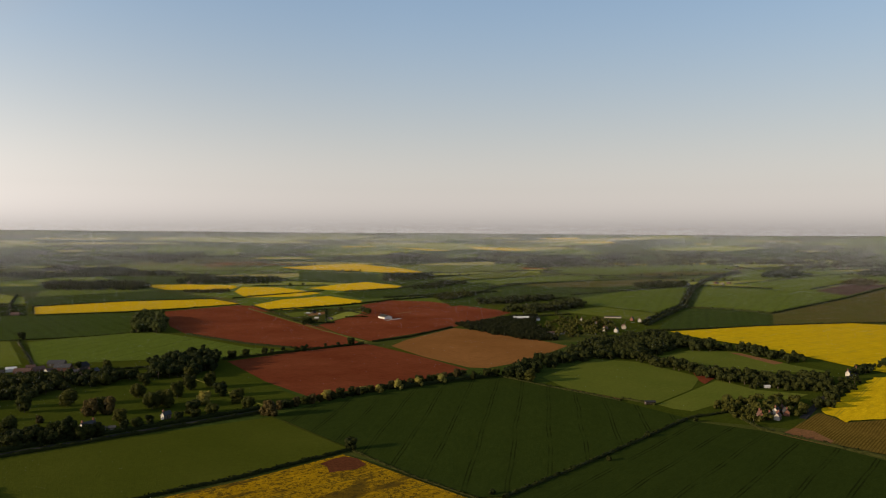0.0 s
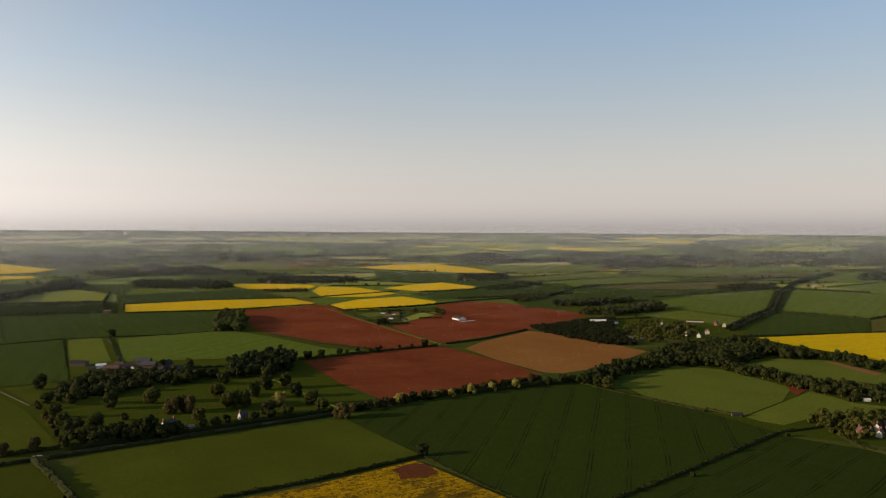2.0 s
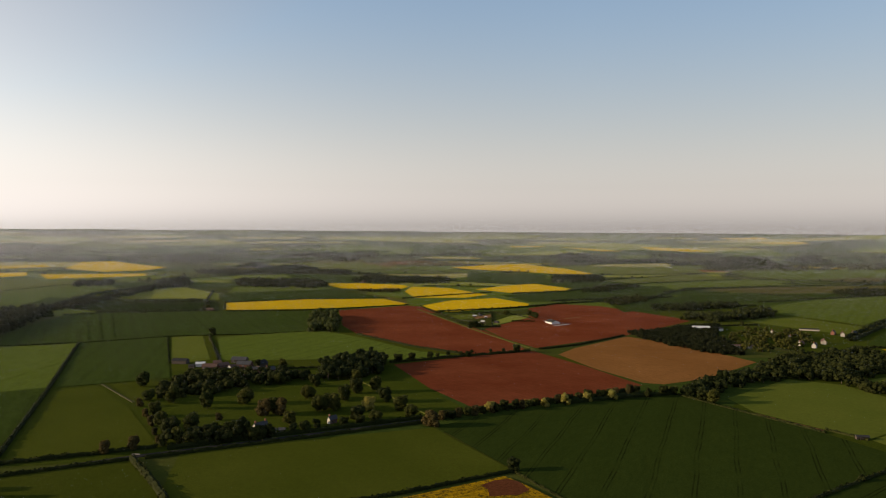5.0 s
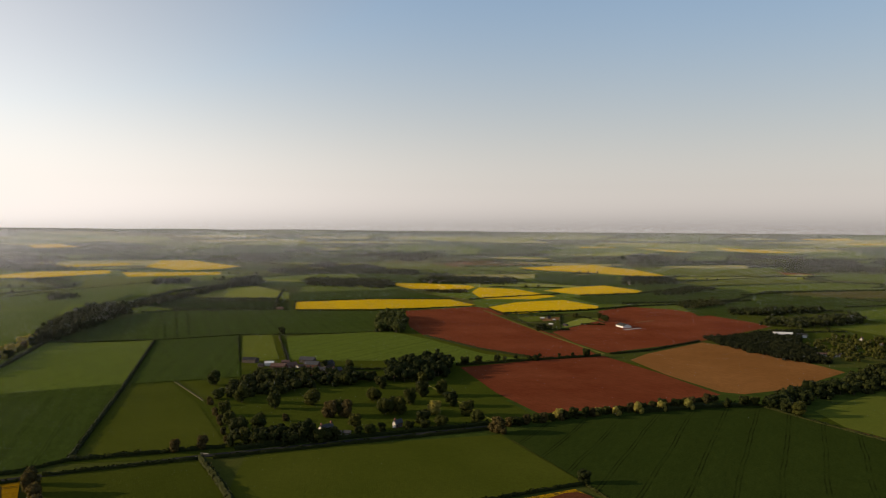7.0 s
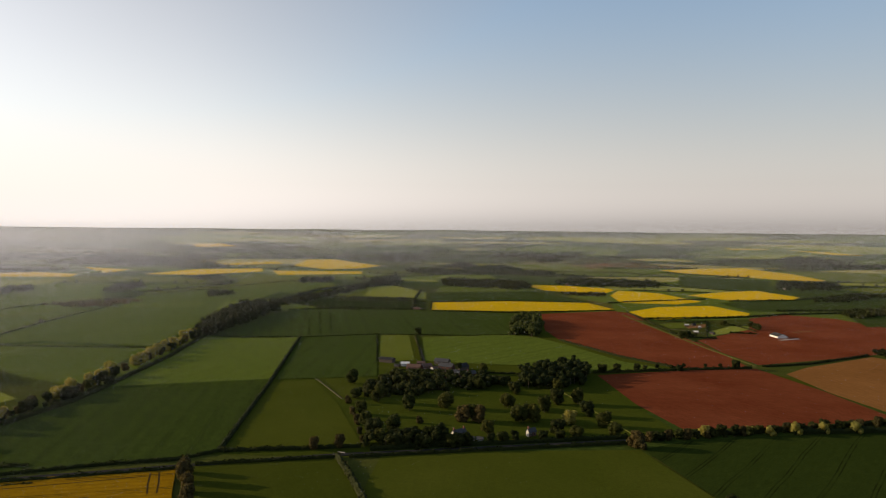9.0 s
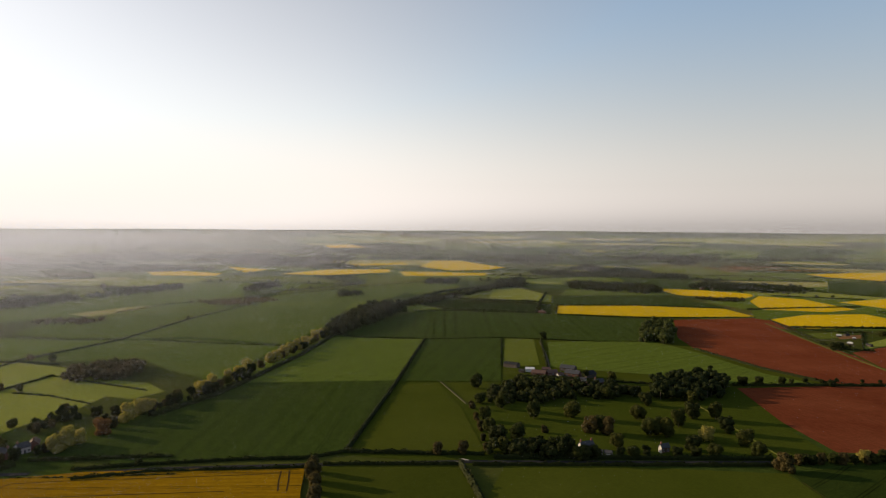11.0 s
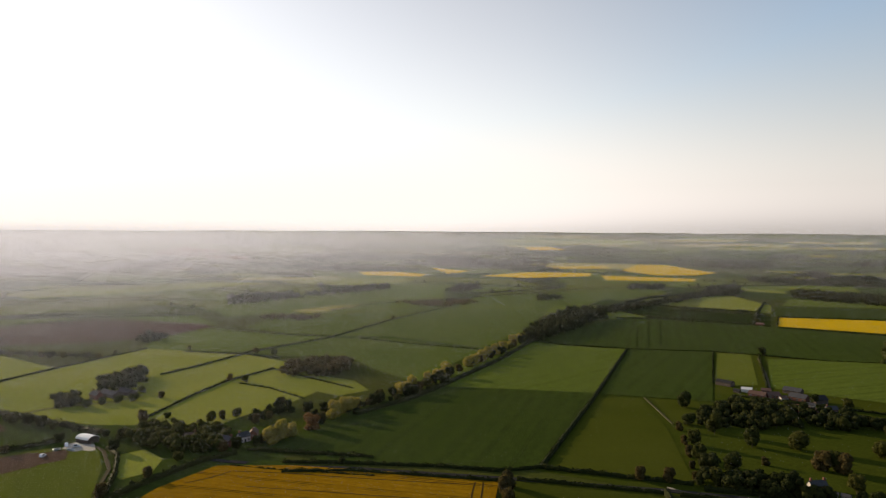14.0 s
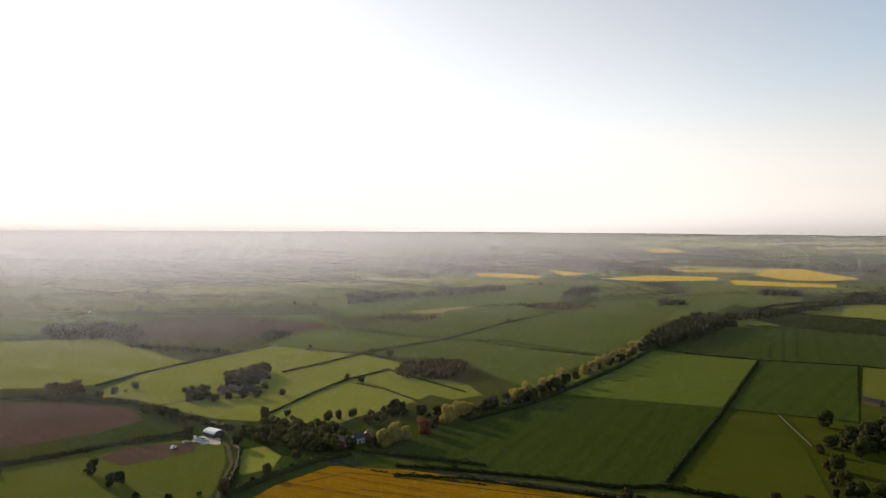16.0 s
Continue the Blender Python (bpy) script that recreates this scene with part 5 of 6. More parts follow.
# ---- hedges ----
for path, wide, tall in (
    ([(-119, 477), (-97, 502), (-58, 532), (17, 601)], 4.5, 4.0), ([(-36, 543), (8, 573), (46, 596)], 6.0, 5.0), ([(28, 320), (83, 377), (158, 459)], 2.6, 2.2),
    ([(-147, 307), (-135, 318), (-97, 347), (-50, 391)], 2.4, 2.0), ([(46, 596), (79, 559), (128, 508)], 2.5, 2.0), ([(-50, 391), (-12, 346), (17, 319)], 1.2, 0.9),
    ([(-297, 828), (-205, 757), (-135, 722)], 2.5, 2.6), ([(-204, 664), (-137, 721), (-84, 763)], 3.0, 3.2), ([(-76, 777), (-41, 812), (12, 901)], 3.0, 2.6),
    ([(-406, 216), (-383, 247), (-351, 286), (-326, 309), (-317, 333)], 2.4, 2.4), ([(-317, 333), (-284, 357), (-253, 381)], 3.0, 3.0), ([(-389, 209), (-371, 240), (-313, 298)], 2.4, 2.8), ([(-310, 309), (-252, 359)], 2.2, 2.6),
    ([(-317, 332), (-415, 475), (-564, 685)], 3.2, 2.8), ([(-253, 359), (-227, 337), (-201, 313), (-178, 290)], 4.0, 3.6), ([(-245, 379), (-218, 402), (-154, 454), (-123, 480)], 3.5, 3.4), ([(-247, 362), (-212, 391), (-149, 444), (-118, 470)], 2.4, 2.6),
    ([(-562, 691), (-503, 755), (-403, 803), (-347, 854)], 1.3, 1.3), ([(-503, 755), (-401, 609)], 1.2, 1.2), ([(-464, 780), (-364, 632)], 1.8, 1.8), ([(-572, 1003), (-462, 1048), (-386, 1115), (-332, 1170)], 1.7, 1.6),
    ([(-582, 1015), (-643, 1122)], 1.7, 1.9), ([(-643, 1122), (-538, 1215), (-400, 1272)], 1.4, 1.6), ([(-753, 942), (-692, 981), (-610, 1006)], 1.6, 1.8), ([(-790, 1048), (-698, 1133)], 1.6, 1.8), ([(-612, 1005), (-694, 1148), (-779, 1307)], 4.0, 4.0),
    ([(100, 1560), (196, 1661), (419, 1821), (700, 1931)], 3.0, 3.0), ([(-27, 1883), (248, 2235), (381, 2272)], 3.0, 3.0), ([(48, 1780), (325, 2022)], 2.5, 2.5), ([(-107, 1298), (12, 1383), (97, 1428)], 4.0, 4.0), ([(284, 1565), (373, 1473), (511, 1595)], 3.0, 3.0),
    ([(-178, 2062), (34, 2120), (268, 2270)], 3.0, 3.2), ([(-910, 1889), (-508, 1870)], 2.2, 2.8), ([(-943, 2026), (-613, 2183), (-422, 2051)], 2.5, 3.2), ([(-933, 1006), (-770, 954), (-670, 948)], 1.8, 2.0), ([(-955, 1130), (-768, 1084)], 1.8, 2.0),
    ([(-308, 1157), (-269, 1084), (-159, 900)], 2.0, 1.6), ([(-262, 1084), (-168, 1155), (-135, 1194), (-93, 1255)], 2.8, 3.0), ([(-374, 1272), (-330, 1331), (-243, 1439)], 2.4, 2.8), ([(-196, 1428), (-99, 1506), (-61, 1587)], 3.5, 3.6),
    ([(-93, 1255), (-24, 1314), (52, 1403), (110, 1447)], 3.0, 3.5), ([(-25, 1361), (75, 1431), (152, 1654), (362, 1784), (630, 1916)], 3.0, 3.5), ([(247, 1377), (370, 1477), (550, 1612)], 3.0, 3.0),
    ([(386, 1156), (451, 1125), (494, 1072), (763, 1346), (1136, 1761)], 3.0, 3.2), ([(257, 874), (416, 927), (549, 961), (659, 972)], 2.4, 2.4), ([(690, 1691), (1146, 2112), (1405, 2290)], 3.0, 3.0), ([(797, 1548), (991, 1750)], 3.0, 3.4),
    ([(264, 944), (317, 1043), (395, 1183), (517, 1500), (678, 1851), (955, 2311)], 5.0, 5.5), ([(265, 927), (317, 1022), (392, 1156), (525, 1501), (680, 1829), (921, 2210)], 5.0, 5.5),
    ([(149, 498), (130, 517)], 2.0, 1.8), ([(159, 461), (193, 479), (196, 435), (222, 401), (238, 381), (245, 359)], 2.2, 2.0),
    ([(-772, 319), (-824, 446), (-937, 600), (-1037, 769)], 1.6, 1.9), ([(-546, 170), (-602, 220), (-639, 258), (-671, 313)], 1.9, 2.2), ([(-625, 264), (-593, 279), (-543, 288)], 1.3, 1.6),
    ([(-673, 311), (-610, 324), (-554, 337)], 1.4, 1.8), ([(-698, 216), (-725, 261), (-765, 317), (-719, 338)], 1.9, 2.2), ([(-814, 267), (-762, 315)], 1.4, 1.8), ([(-984, 341), (-930, 372), (-865, 410), (-828, 448)], 1.3, 1.4),
    ([(-689, -33), (-665, 31), (-621, 87), (-553, 125), (-523, 139)], 5.0, 4.5), ([(-491, -3), (-501, 40), (-512, 70), (-520, 114)], 4.0, 3.6), ([(-702, 58), (-744, 95), (-789, 150), (-856, 238)], 1.9, 2.1), ([(-923, 87), (-865, 146), (-833, 184)], 5.0, 4.0),
    ([(-1593, -116), (-1647, 77), (-1892, 337), (-1962, 653)], 2.2, 2.4), ([(-1294, -81), (-1263, 75), (-1145, 369)], 2.2, 2.8), ([(-1454, 123), (-1466, 275), (-1365, 472)], 2.2, 2.4), ([(-1089, 571), (-1147, 688), (-1149, 847), (-1178, 1231), (-1181, 1552)], 1.8, 2.1),
    ([(-682, 642), (-630, 645), (-572, 684)], 1.7, 1.9), ([(-572, 684), (-549, 706)], 1.2, 1.2), ([(-770, 895), (-717, 945), (-586, 1006)], 1.7, 2.1), ([(-876, 1104), (-718, 1104), (-653, 1117)], 1.7, 2.1),
    ([(-439, 207), (-423, 223), (-385, 263)], 3.0, 3.0), ([(-436, 199), (-432, 177), (-416, 148), (-397, 121)], 4.0, 3.6), ([(-416, 189), (-392, 210), (-356, 248)], 1.6, 1.5), ([(-489, 138), (-469, 140), (-436, 133), (-408, 123)], 3.0, 3.0),
    ([(-476, 298), (-497, 361), (-521, 405), (-589, 521), (-693, 674)], 5.0, 4.0), ([(-796, 780), (-861, 954), (-956, 1186), (-983, 1520)], 8.0, 6.0), ([(-796, 471), (-726, 503), (-653, 544)], 1.4, 1.8)):
    hedge(path, wide, tall, seed=int(wide * 10 + tall * 7))

# plots of the smallholding
for path in ([(-179, 1096), (-141, 1078), (-109, 1030)], [(-242, 1077), (-203, 1074), (-180, 1095)], [(-180, 1095), (-154, 946)], [(-201, 960), (-175, 931), (-142, 942)], [(-137, 1000), (-106, 1008)]):
    hedge(path, 1.6, 1.8, label="low dark hedge between smallholding plots", seed=5)

# ---- trees of the park ----
PARKTREES = "trees in the park"
for x, y in [(-360, 516), (-306, 475), (-274, 467), (-256, 487), (-255, 418), (-259, 403), (-246, 390), (-199, 440), (-231, 553), (-190, 511), (-191, 539), (-164, 467), (-178, 547), (-161, 518), (-143, 497), (-131, 481), (-287, 610), (-240, 398), (-233, 406), (-225, 413)]:
    plant(random.choice(("oak", "oak_b", "dark")), x, y, random.uniform(0.72, 0.95), PARKTREES)
for x, y in [(-228, 461), (-224, 466), (-218, 465), (-218, 511), (-195, 479), (-193, 490), (-187, 484), (-207, 581), (-328, 478), (-296, 440), (-274, 415), (-261, 552)]:
    plant(random.choice(("brown", "oak_b", "oak")), x, y, random.uniform(0.75, 1.0), PARKTREES)
for x, y in [(-214, 407), (-207, 408), (-200, 416), (-190, 426), (-185, 432), (-181, 440), (-166, 449), (-158, 456), (-150, 464), (-229, 394), (-223, 399)]:
    plant(random.choice(("oak", "dark", "dark_b")), x, y, random.uniform(0.55, 0.8), PARKTREES)
plant("gold", *(-164, 491), 0.95, PARKTREES)
plant("brown", *(-114, 464), 0.95, PARKTREES)
plant("brown", *(-110, 462), 0.8, PARKTREES)
plant("brown", *(-250, 442), 0.5, PARKTREES)
for x, y in [(-323, 461), (-301, 437), (-284, 419), (-270, 403), (-257, 388)]:
    plant("brown", x, y, random.uniform(0.45, 0.65), "trees along the track")
plant("dark", *(-50, 392), 0.62)
plant("dark", *(-461, 782), 0.8)
plant("oak", *(-620, 1029), 0.6)
for x, y in [(-83, 510), (-59, 527), (-47, 532), (-33, 543), (-18, 555), (0, 566)]:
    plant("gold", x, y, random.uniform(0.6, 0.8), "golden hedgerow trees")
tree_line(("dark", "oak", "bush", "brown", "dark_b"), [(-109, 479), (-67, 519), (16, 593)], 6, 0.55)
tree_line(("oak", "brown", "dark"), [(-107, 484), (-67, 523), (17, 598)], 9, 0.5)
tree_line(("dark", "oak", "dark_b"), [(26, 582), (46, 596), (72, 574)], 9, 0.7)
# belt of trees running towards the sun
for x, y in [(-444, 223), (-448, 230), (-451, 239), (-477, 282), (-486, 296), (-490, 305), (-514, 357), (-519, 366), (-525, 378), (-537, 401), (-546, 416), (-558, 432), (-577, 474), (-585, 487), (-595, 504), (-606, 521), (-618, 540), (-633, 562), (-654, 593), (-668, 617), (-677, 634)]:
    plant("gold", x, y, random.uniform(0.95, 1.3), "golden trees of the belt")
plant("orange", *(-459, 257), 1.15)
plant("orange", *(-690, 648), 0.8)
tree_line(("dark", "oak", "brown"), [(-470, 269), (-507, 333), (-521, 382), (-572, 466), (-659, 613)], 13, 0.68)
tree_line(("bush", "dark"), [(-490, 305), (-506, 367), (-526, 409)], 9, 0.8)
for x, y in [(-304, 298), (-295, 288), (-281, 279), (-270, 269)]:
    plant("brown", x, y, random.uniform(0.8, 1.0), "trees between rape and pasture")
tree_line(("bush", "brown", "oak"), [(-312, 333), (-283, 357), (-253, 381)], 10, 0.6)
tree_line(("bush",), [(-381, 246), (-324, 307)], 30, 0.7)
tree_line(("bush",), [(-169, 705), (-139, 737), (-110, 760)], 14, 0.8)
tree_line(("bush", "dark"), [(-200, 667), (-142, 718), (-98, 754)], 16, 0.7)
tree_line(("bush",), [(30, 322), (84, 378), (158, 459)], 45, 0.6)
# scattered trees on the sunward side
for x, y in [(-640, 261), (-628, 270), (-943, 604), (-764, 329), (-743, 341), (-495, 232), (-500, 244), (-540, 185), (-541, 169), (-606, 196), (-841, 203), (-823, 275), (-516, 208), (-517, 216), (-519, 227), (-532, 265)]:
    plant(random.choice(("brown", "brown", "oak")), x, y, random.uniform(0.4, 0.7), "hedgerow trees")
for x, y in [(-464, 57), (-459, 60), (-436, 69), (-438, 73), (-414, 80), (-501, 273), (-488, 273), (-495, 283), (-507, 296)]:
    plant(random.choice(("dark", "bush", "dark_b")), x, y, random.uniform(0.5, 0.75), "scattered bushes")
tree_line(("dark", "oak", "bush"), [(-661, 31), (-655, 63), (-675, 88)], 10, 0.55)
tree_line(("dark", "bush", "brown"), [(-479, 14), (-499, 40), (-517, 114)], 14, 0.5)
tree_line(("dark", "oak"), [(-594, 90), (-551, 117), (-506, 151)], 12, 0.6)
tree_line(("dark", "oak", "brown"), [(-481, 140), (-486, 159), (-443, 166), (-450, 182)], 11, 0.55)
tree_line(("bush", "brown"), [(-401, 95), (-407, 123), (-419, 148), (-435, 178)], 12, 0.7)

for x, y in [(-608, 154), (-607, 165), (-606, 176), (-604, 143), (-632, 187), (-621, 132)]:
    plant(random.choice(("dark", "oak")), x, y, random.uniform(0.5, 0.7), "garden trees of the farm")
for x, y in [(-445, 194), (-445, 202), (-448, 187), (-455, 180), (-461, 171), (-446, 215), (-448, 220)]:
    plant(random.choice(("dark", "brown", "bush")), x, y, random.uniform(0.5, 0.7), "garden trees by the road")

tree_line(("oak", "dark", "bush", "brown"), [(-904, 93), (-849, 145), (-818, 182)], 12, 0.6)

# ---- woods ----
for poly, gap, tall, mat, label in (
    ([(-337, 497), (-344, 547), (-312, 577), (-280, 541), (-293, 510), (-318, 478)], 8, 8.5, LEAF_DARK, "dense dark wood beside the farm"),
    ([(-236, 572), (-252, 612), (-244, 655), (-226, 676), (-203, 650), (-196, 606), (-212, 580)], 8, 13, LEAF_DARK, "dense dark wood in the park"),
    ([(-290, 541), (-300, 566), (-262, 590), (-244, 574), (-256, 552)], 8, 9, LEAF_DARK, "dark trees behind the farmhouse"),
    ([(-248, 380), (-258, 400), (-242, 414), (-214, 420), (-199, 414), (-222, 395)], 8, 8, LEAF_DARK, "dark shrubbery along the road"),
    ([(-362, 834), (-406, 942), (-414, 1012), (-369, 945), (-329, 833)], 9, 15, LEAF_MID, "tall green clump of old trees"),
    # no plantation: dense dark crowns stand in for rough grass and scrub in shadow
    ([(14, 923), (50, 947), (97, 1006), (136, 1028), (117, 916), (130, 796), (99, 795), (58, 838)], 4.5, 5, SCRUB_SHADED, "low dark conifer plantation"),
    ([(51, 1185), (129, 1208), (138, 1227), (202, 1283), (199, 1315), (118, 1277), (65, 1234)], 10, 9, LEAF_DARK, "dark shelter belt round a clearing"),
    ([(90, 1070), (150, 1072), (224, 1149), (243, 1185), (217, 1211), (159, 1137), (102, 1101)], 10, 12, LEAF_DARK, "dark wedge of wood behind the hamlet"),
    ([(126, 714), (166, 785), (188, 798), (244, 840), (269, 814), (293, 729), (267, 721), (246, 745), (201, 690), (168, 668), (149, 679), (112, 652)], 8.5, 9, LEAF_DARK, "broad dark wood above the meadow"),
    ([(46, 592), (60, 624), (120, 697), (120, 666), (88, 624), (68, 583)], 9, 9, LEAF_DARK, "dark belt of trees joining the wood"),
    ([(299, 729), (322, 744), (343, 679), (328, 658), (305, 690)], 9, 8, LEAF_DARK, "dark tree belt below the yellow field"),
    ([(177, 674), (193, 693), (224, 633), (264, 597), (321, 589), (292, 542), (240, 553), (216, 596)], 8, 8, LEAF_DARK, "dark woodland belt between meadows"),
    ([(184, 486), (205, 508), (228, 515), (249, 509), (253, 492), (235, 465), (231, 471), (202, 448), (190, 461)], 9, 7, LEAF, "trees round the hamlet gardens"),
    ([(241, 472), (283, 527), (340, 590), (353, 599), (293, 522), (244, 468)], 9, 7, LEAF_DARK, "dark tree belt along the lane"),
    ([(347, 606), (369, 632), (454, 701), (437, 675), (364, 614)], 9, 6, LEAF_DARK, "dark tree belt along the lane"),
    ([(-647, 307), (-665, 328), (-669, 354), (-663, 382), (-629, 377), (-609, 344), (-615, 319)], 9, 10, LEAF_BROWN, "brownish dark wood in the meadow"),
    ([(-661, 611), (-733, 701), (-823, 829), (-848, 909), (-794, 899), (-736, 800), (-671, 667)], 9, 16, LEAF_DARK, "dark wood where the tree belt widens"),
    ([(-838, 934), (-890, 1136), (-948, 1331), (-1024, 1596), (-949, 1480), (-899, 1263), (-849, 1085), (-804, 910)], 11, 9, LEAF_DARK, "dark tree belt running far off"),
    ([(-505, 148), (-518, 165), (-509, 198), (-474, 211), (-445, 194), (-456, 169), (-477, 157)], 9, 8, LEAF, "dark trees round the roadside cottages"),
    ([(-507, 230), (-524, 257), (-524, 269), (-508, 265), (-494, 233)], 8, 8, LEAF_DARK, "dark clump of evergreens"),
    ([(-628, 120), (-656, 133), (-638, 147), (-606, 139), (-606, 126)], 9, 8, LEAF_DARK, "dark garden trees round the farm"),
    ([(-648, 151), (-693, 174), (-718, 204), (-688, 205), (-656, 187), (-642, 166)], 9, 10, LEAF_DARK, "dark shelter belt behind the farm"),
    ([(-683, 18), (-699, 33), (-698, 46), (-670, 49), (-661, 31)], 9, 8, LEAF_BROWN, "brown spinney at a field corner"),
    ([(-1031, -3), (-1113, -2), (-1106, 74), (-1034, 107), (-965, 98), (-1001, 11)], 14, 11, LEAF_DARK, "hazy dark distant wood"),
    ([(-1279, 459), (-1379, 500), (-1368, 628), (-1320, 619), (-1257, 461)], 13, 11, LEAF_DARK, "dark oblong tree plantation"),
    ([(-1360, 649), (-1472, 868), (-1474, 907), (-1409, 862), (-1334, 650)], 14, 11, LEAF_DARK, "dark oblong tree plantation"),
    ([(-1288, 944), (-1376, 1035), (-1370, 1094), (-1295, 1040), (-1262, 940)], 14, 11, LEAF_DARK, "dark copse between fields"),
    ([(-1141, 726), (-1135, 785), (-1114, 856), (-1064, 854), (-1042, 782), (-1056, 743)], 13, 4, LEAF_BROWN, "low brown scrub between fields"),
    ([(-1077, 1001), (-1086, 1066), (-1031, 1034), (-1025, 969)], 13, 9, LEAF_DARK, "dark copse between fields"),
    ([(-1116, 1320), (-1156, 1367), (-1114, 1439), (-1066, 1378)], 14, 11, LEAF_DARK, "dark oblong tree plantation"),
    ([(-918, 233), (-940, 255), (-917, 271), (-891, 252)], 12, 9, LEAF_DARK, "dark copse between fields"),
    ([(-1046, 438), (-1070, 474), (-1005, 522), (-987, 478)], 12, 7, LEAF_BROWN, "low brown scrub on rough ground"),
    ([(-797, 1432), (-868, 1566), (-686, 1595), (-616, 1502), (-615, 1430)], 14, 12, LEAF_DARK, "long dark broadleaf wood"),
    ([(-1051, 2004), (-1057, 2253), (-884, 2077), (-835, 1943), (-955, 1907)], 17, 12, LEAF_DARK, "dark distant broadleaf wood"),
    ([(-625, 1635), (-614, 1752), (-504, 1803), (-397, 1769), (-371, 1653), (-488, 1609)], 18, 11, LEAF_DARK, "dark trees round a distant hamlet"),
    ([(-516, 1400), (-470, 1436), (-432, 1442), (-418, 1400), (-450, 1376)], 11, 5, LEAF_BROWN, "low scrubby wedge between yellow fields"),
    ([(-71, 1503), (-3, 1693), (60, 1692), (-25, 1500)], 15, 8, LEAF_DARK, "dark hedgerow copse"),
    ([(-159, 1766), (-50, 1862), (-20, 1819), (-141, 1727)], 18, 10, LEAF_DARK, "dark copse between fields"),
    ([(431, 1621), (511, 1716), (587, 1703), (548, 1595), (430, 1571)], 14, 9, LEAF_DARK, "dark trees beside the lane"),
    ([(869, 1958), (1024, 2102), (1093, 2108), (945, 1940)], 16, 9, LEAF_DARK, "dark copse between fields"),
    ([(966, 1729), (1069, 1837), (1078, 1756), (964, 1657)], 14, 9, LEAF_BROWN, "brown copse at a field corner"),
    ([(123, 933), (170, 989), (214, 978), (231, 920), (179, 847), (145, 809), (127, 836)], 15, 7, LEAF, "garden trees of the hamlet"),
    ([(-14, 1281), (-4, 1350), (63, 1404), (49, 1329), (6, 1250)], 13, 8, LEAF_DARK, "dark copse between fields"),
    ([(522, 2481), (1054, 2583), (1410, 2491), (1577, 2572), (1353, 2780), (803, 2775), (454, 2661)], 34, 11, LEAF_DARK, "far dark woodland on rising ground"),
    ([(300, 2596), (572, 2721), (568, 2602), (324, 2468)], 26, 12, LEAF_DARK, "far dark broadleaf wood")):
    big = math.hypot(*poly[0]) > 1200
    wood(poly, gap, tall, mat, label, seed=int(gap * 13) + len(label), count=44 if big else 140, size=1.6 if big else 0.68)

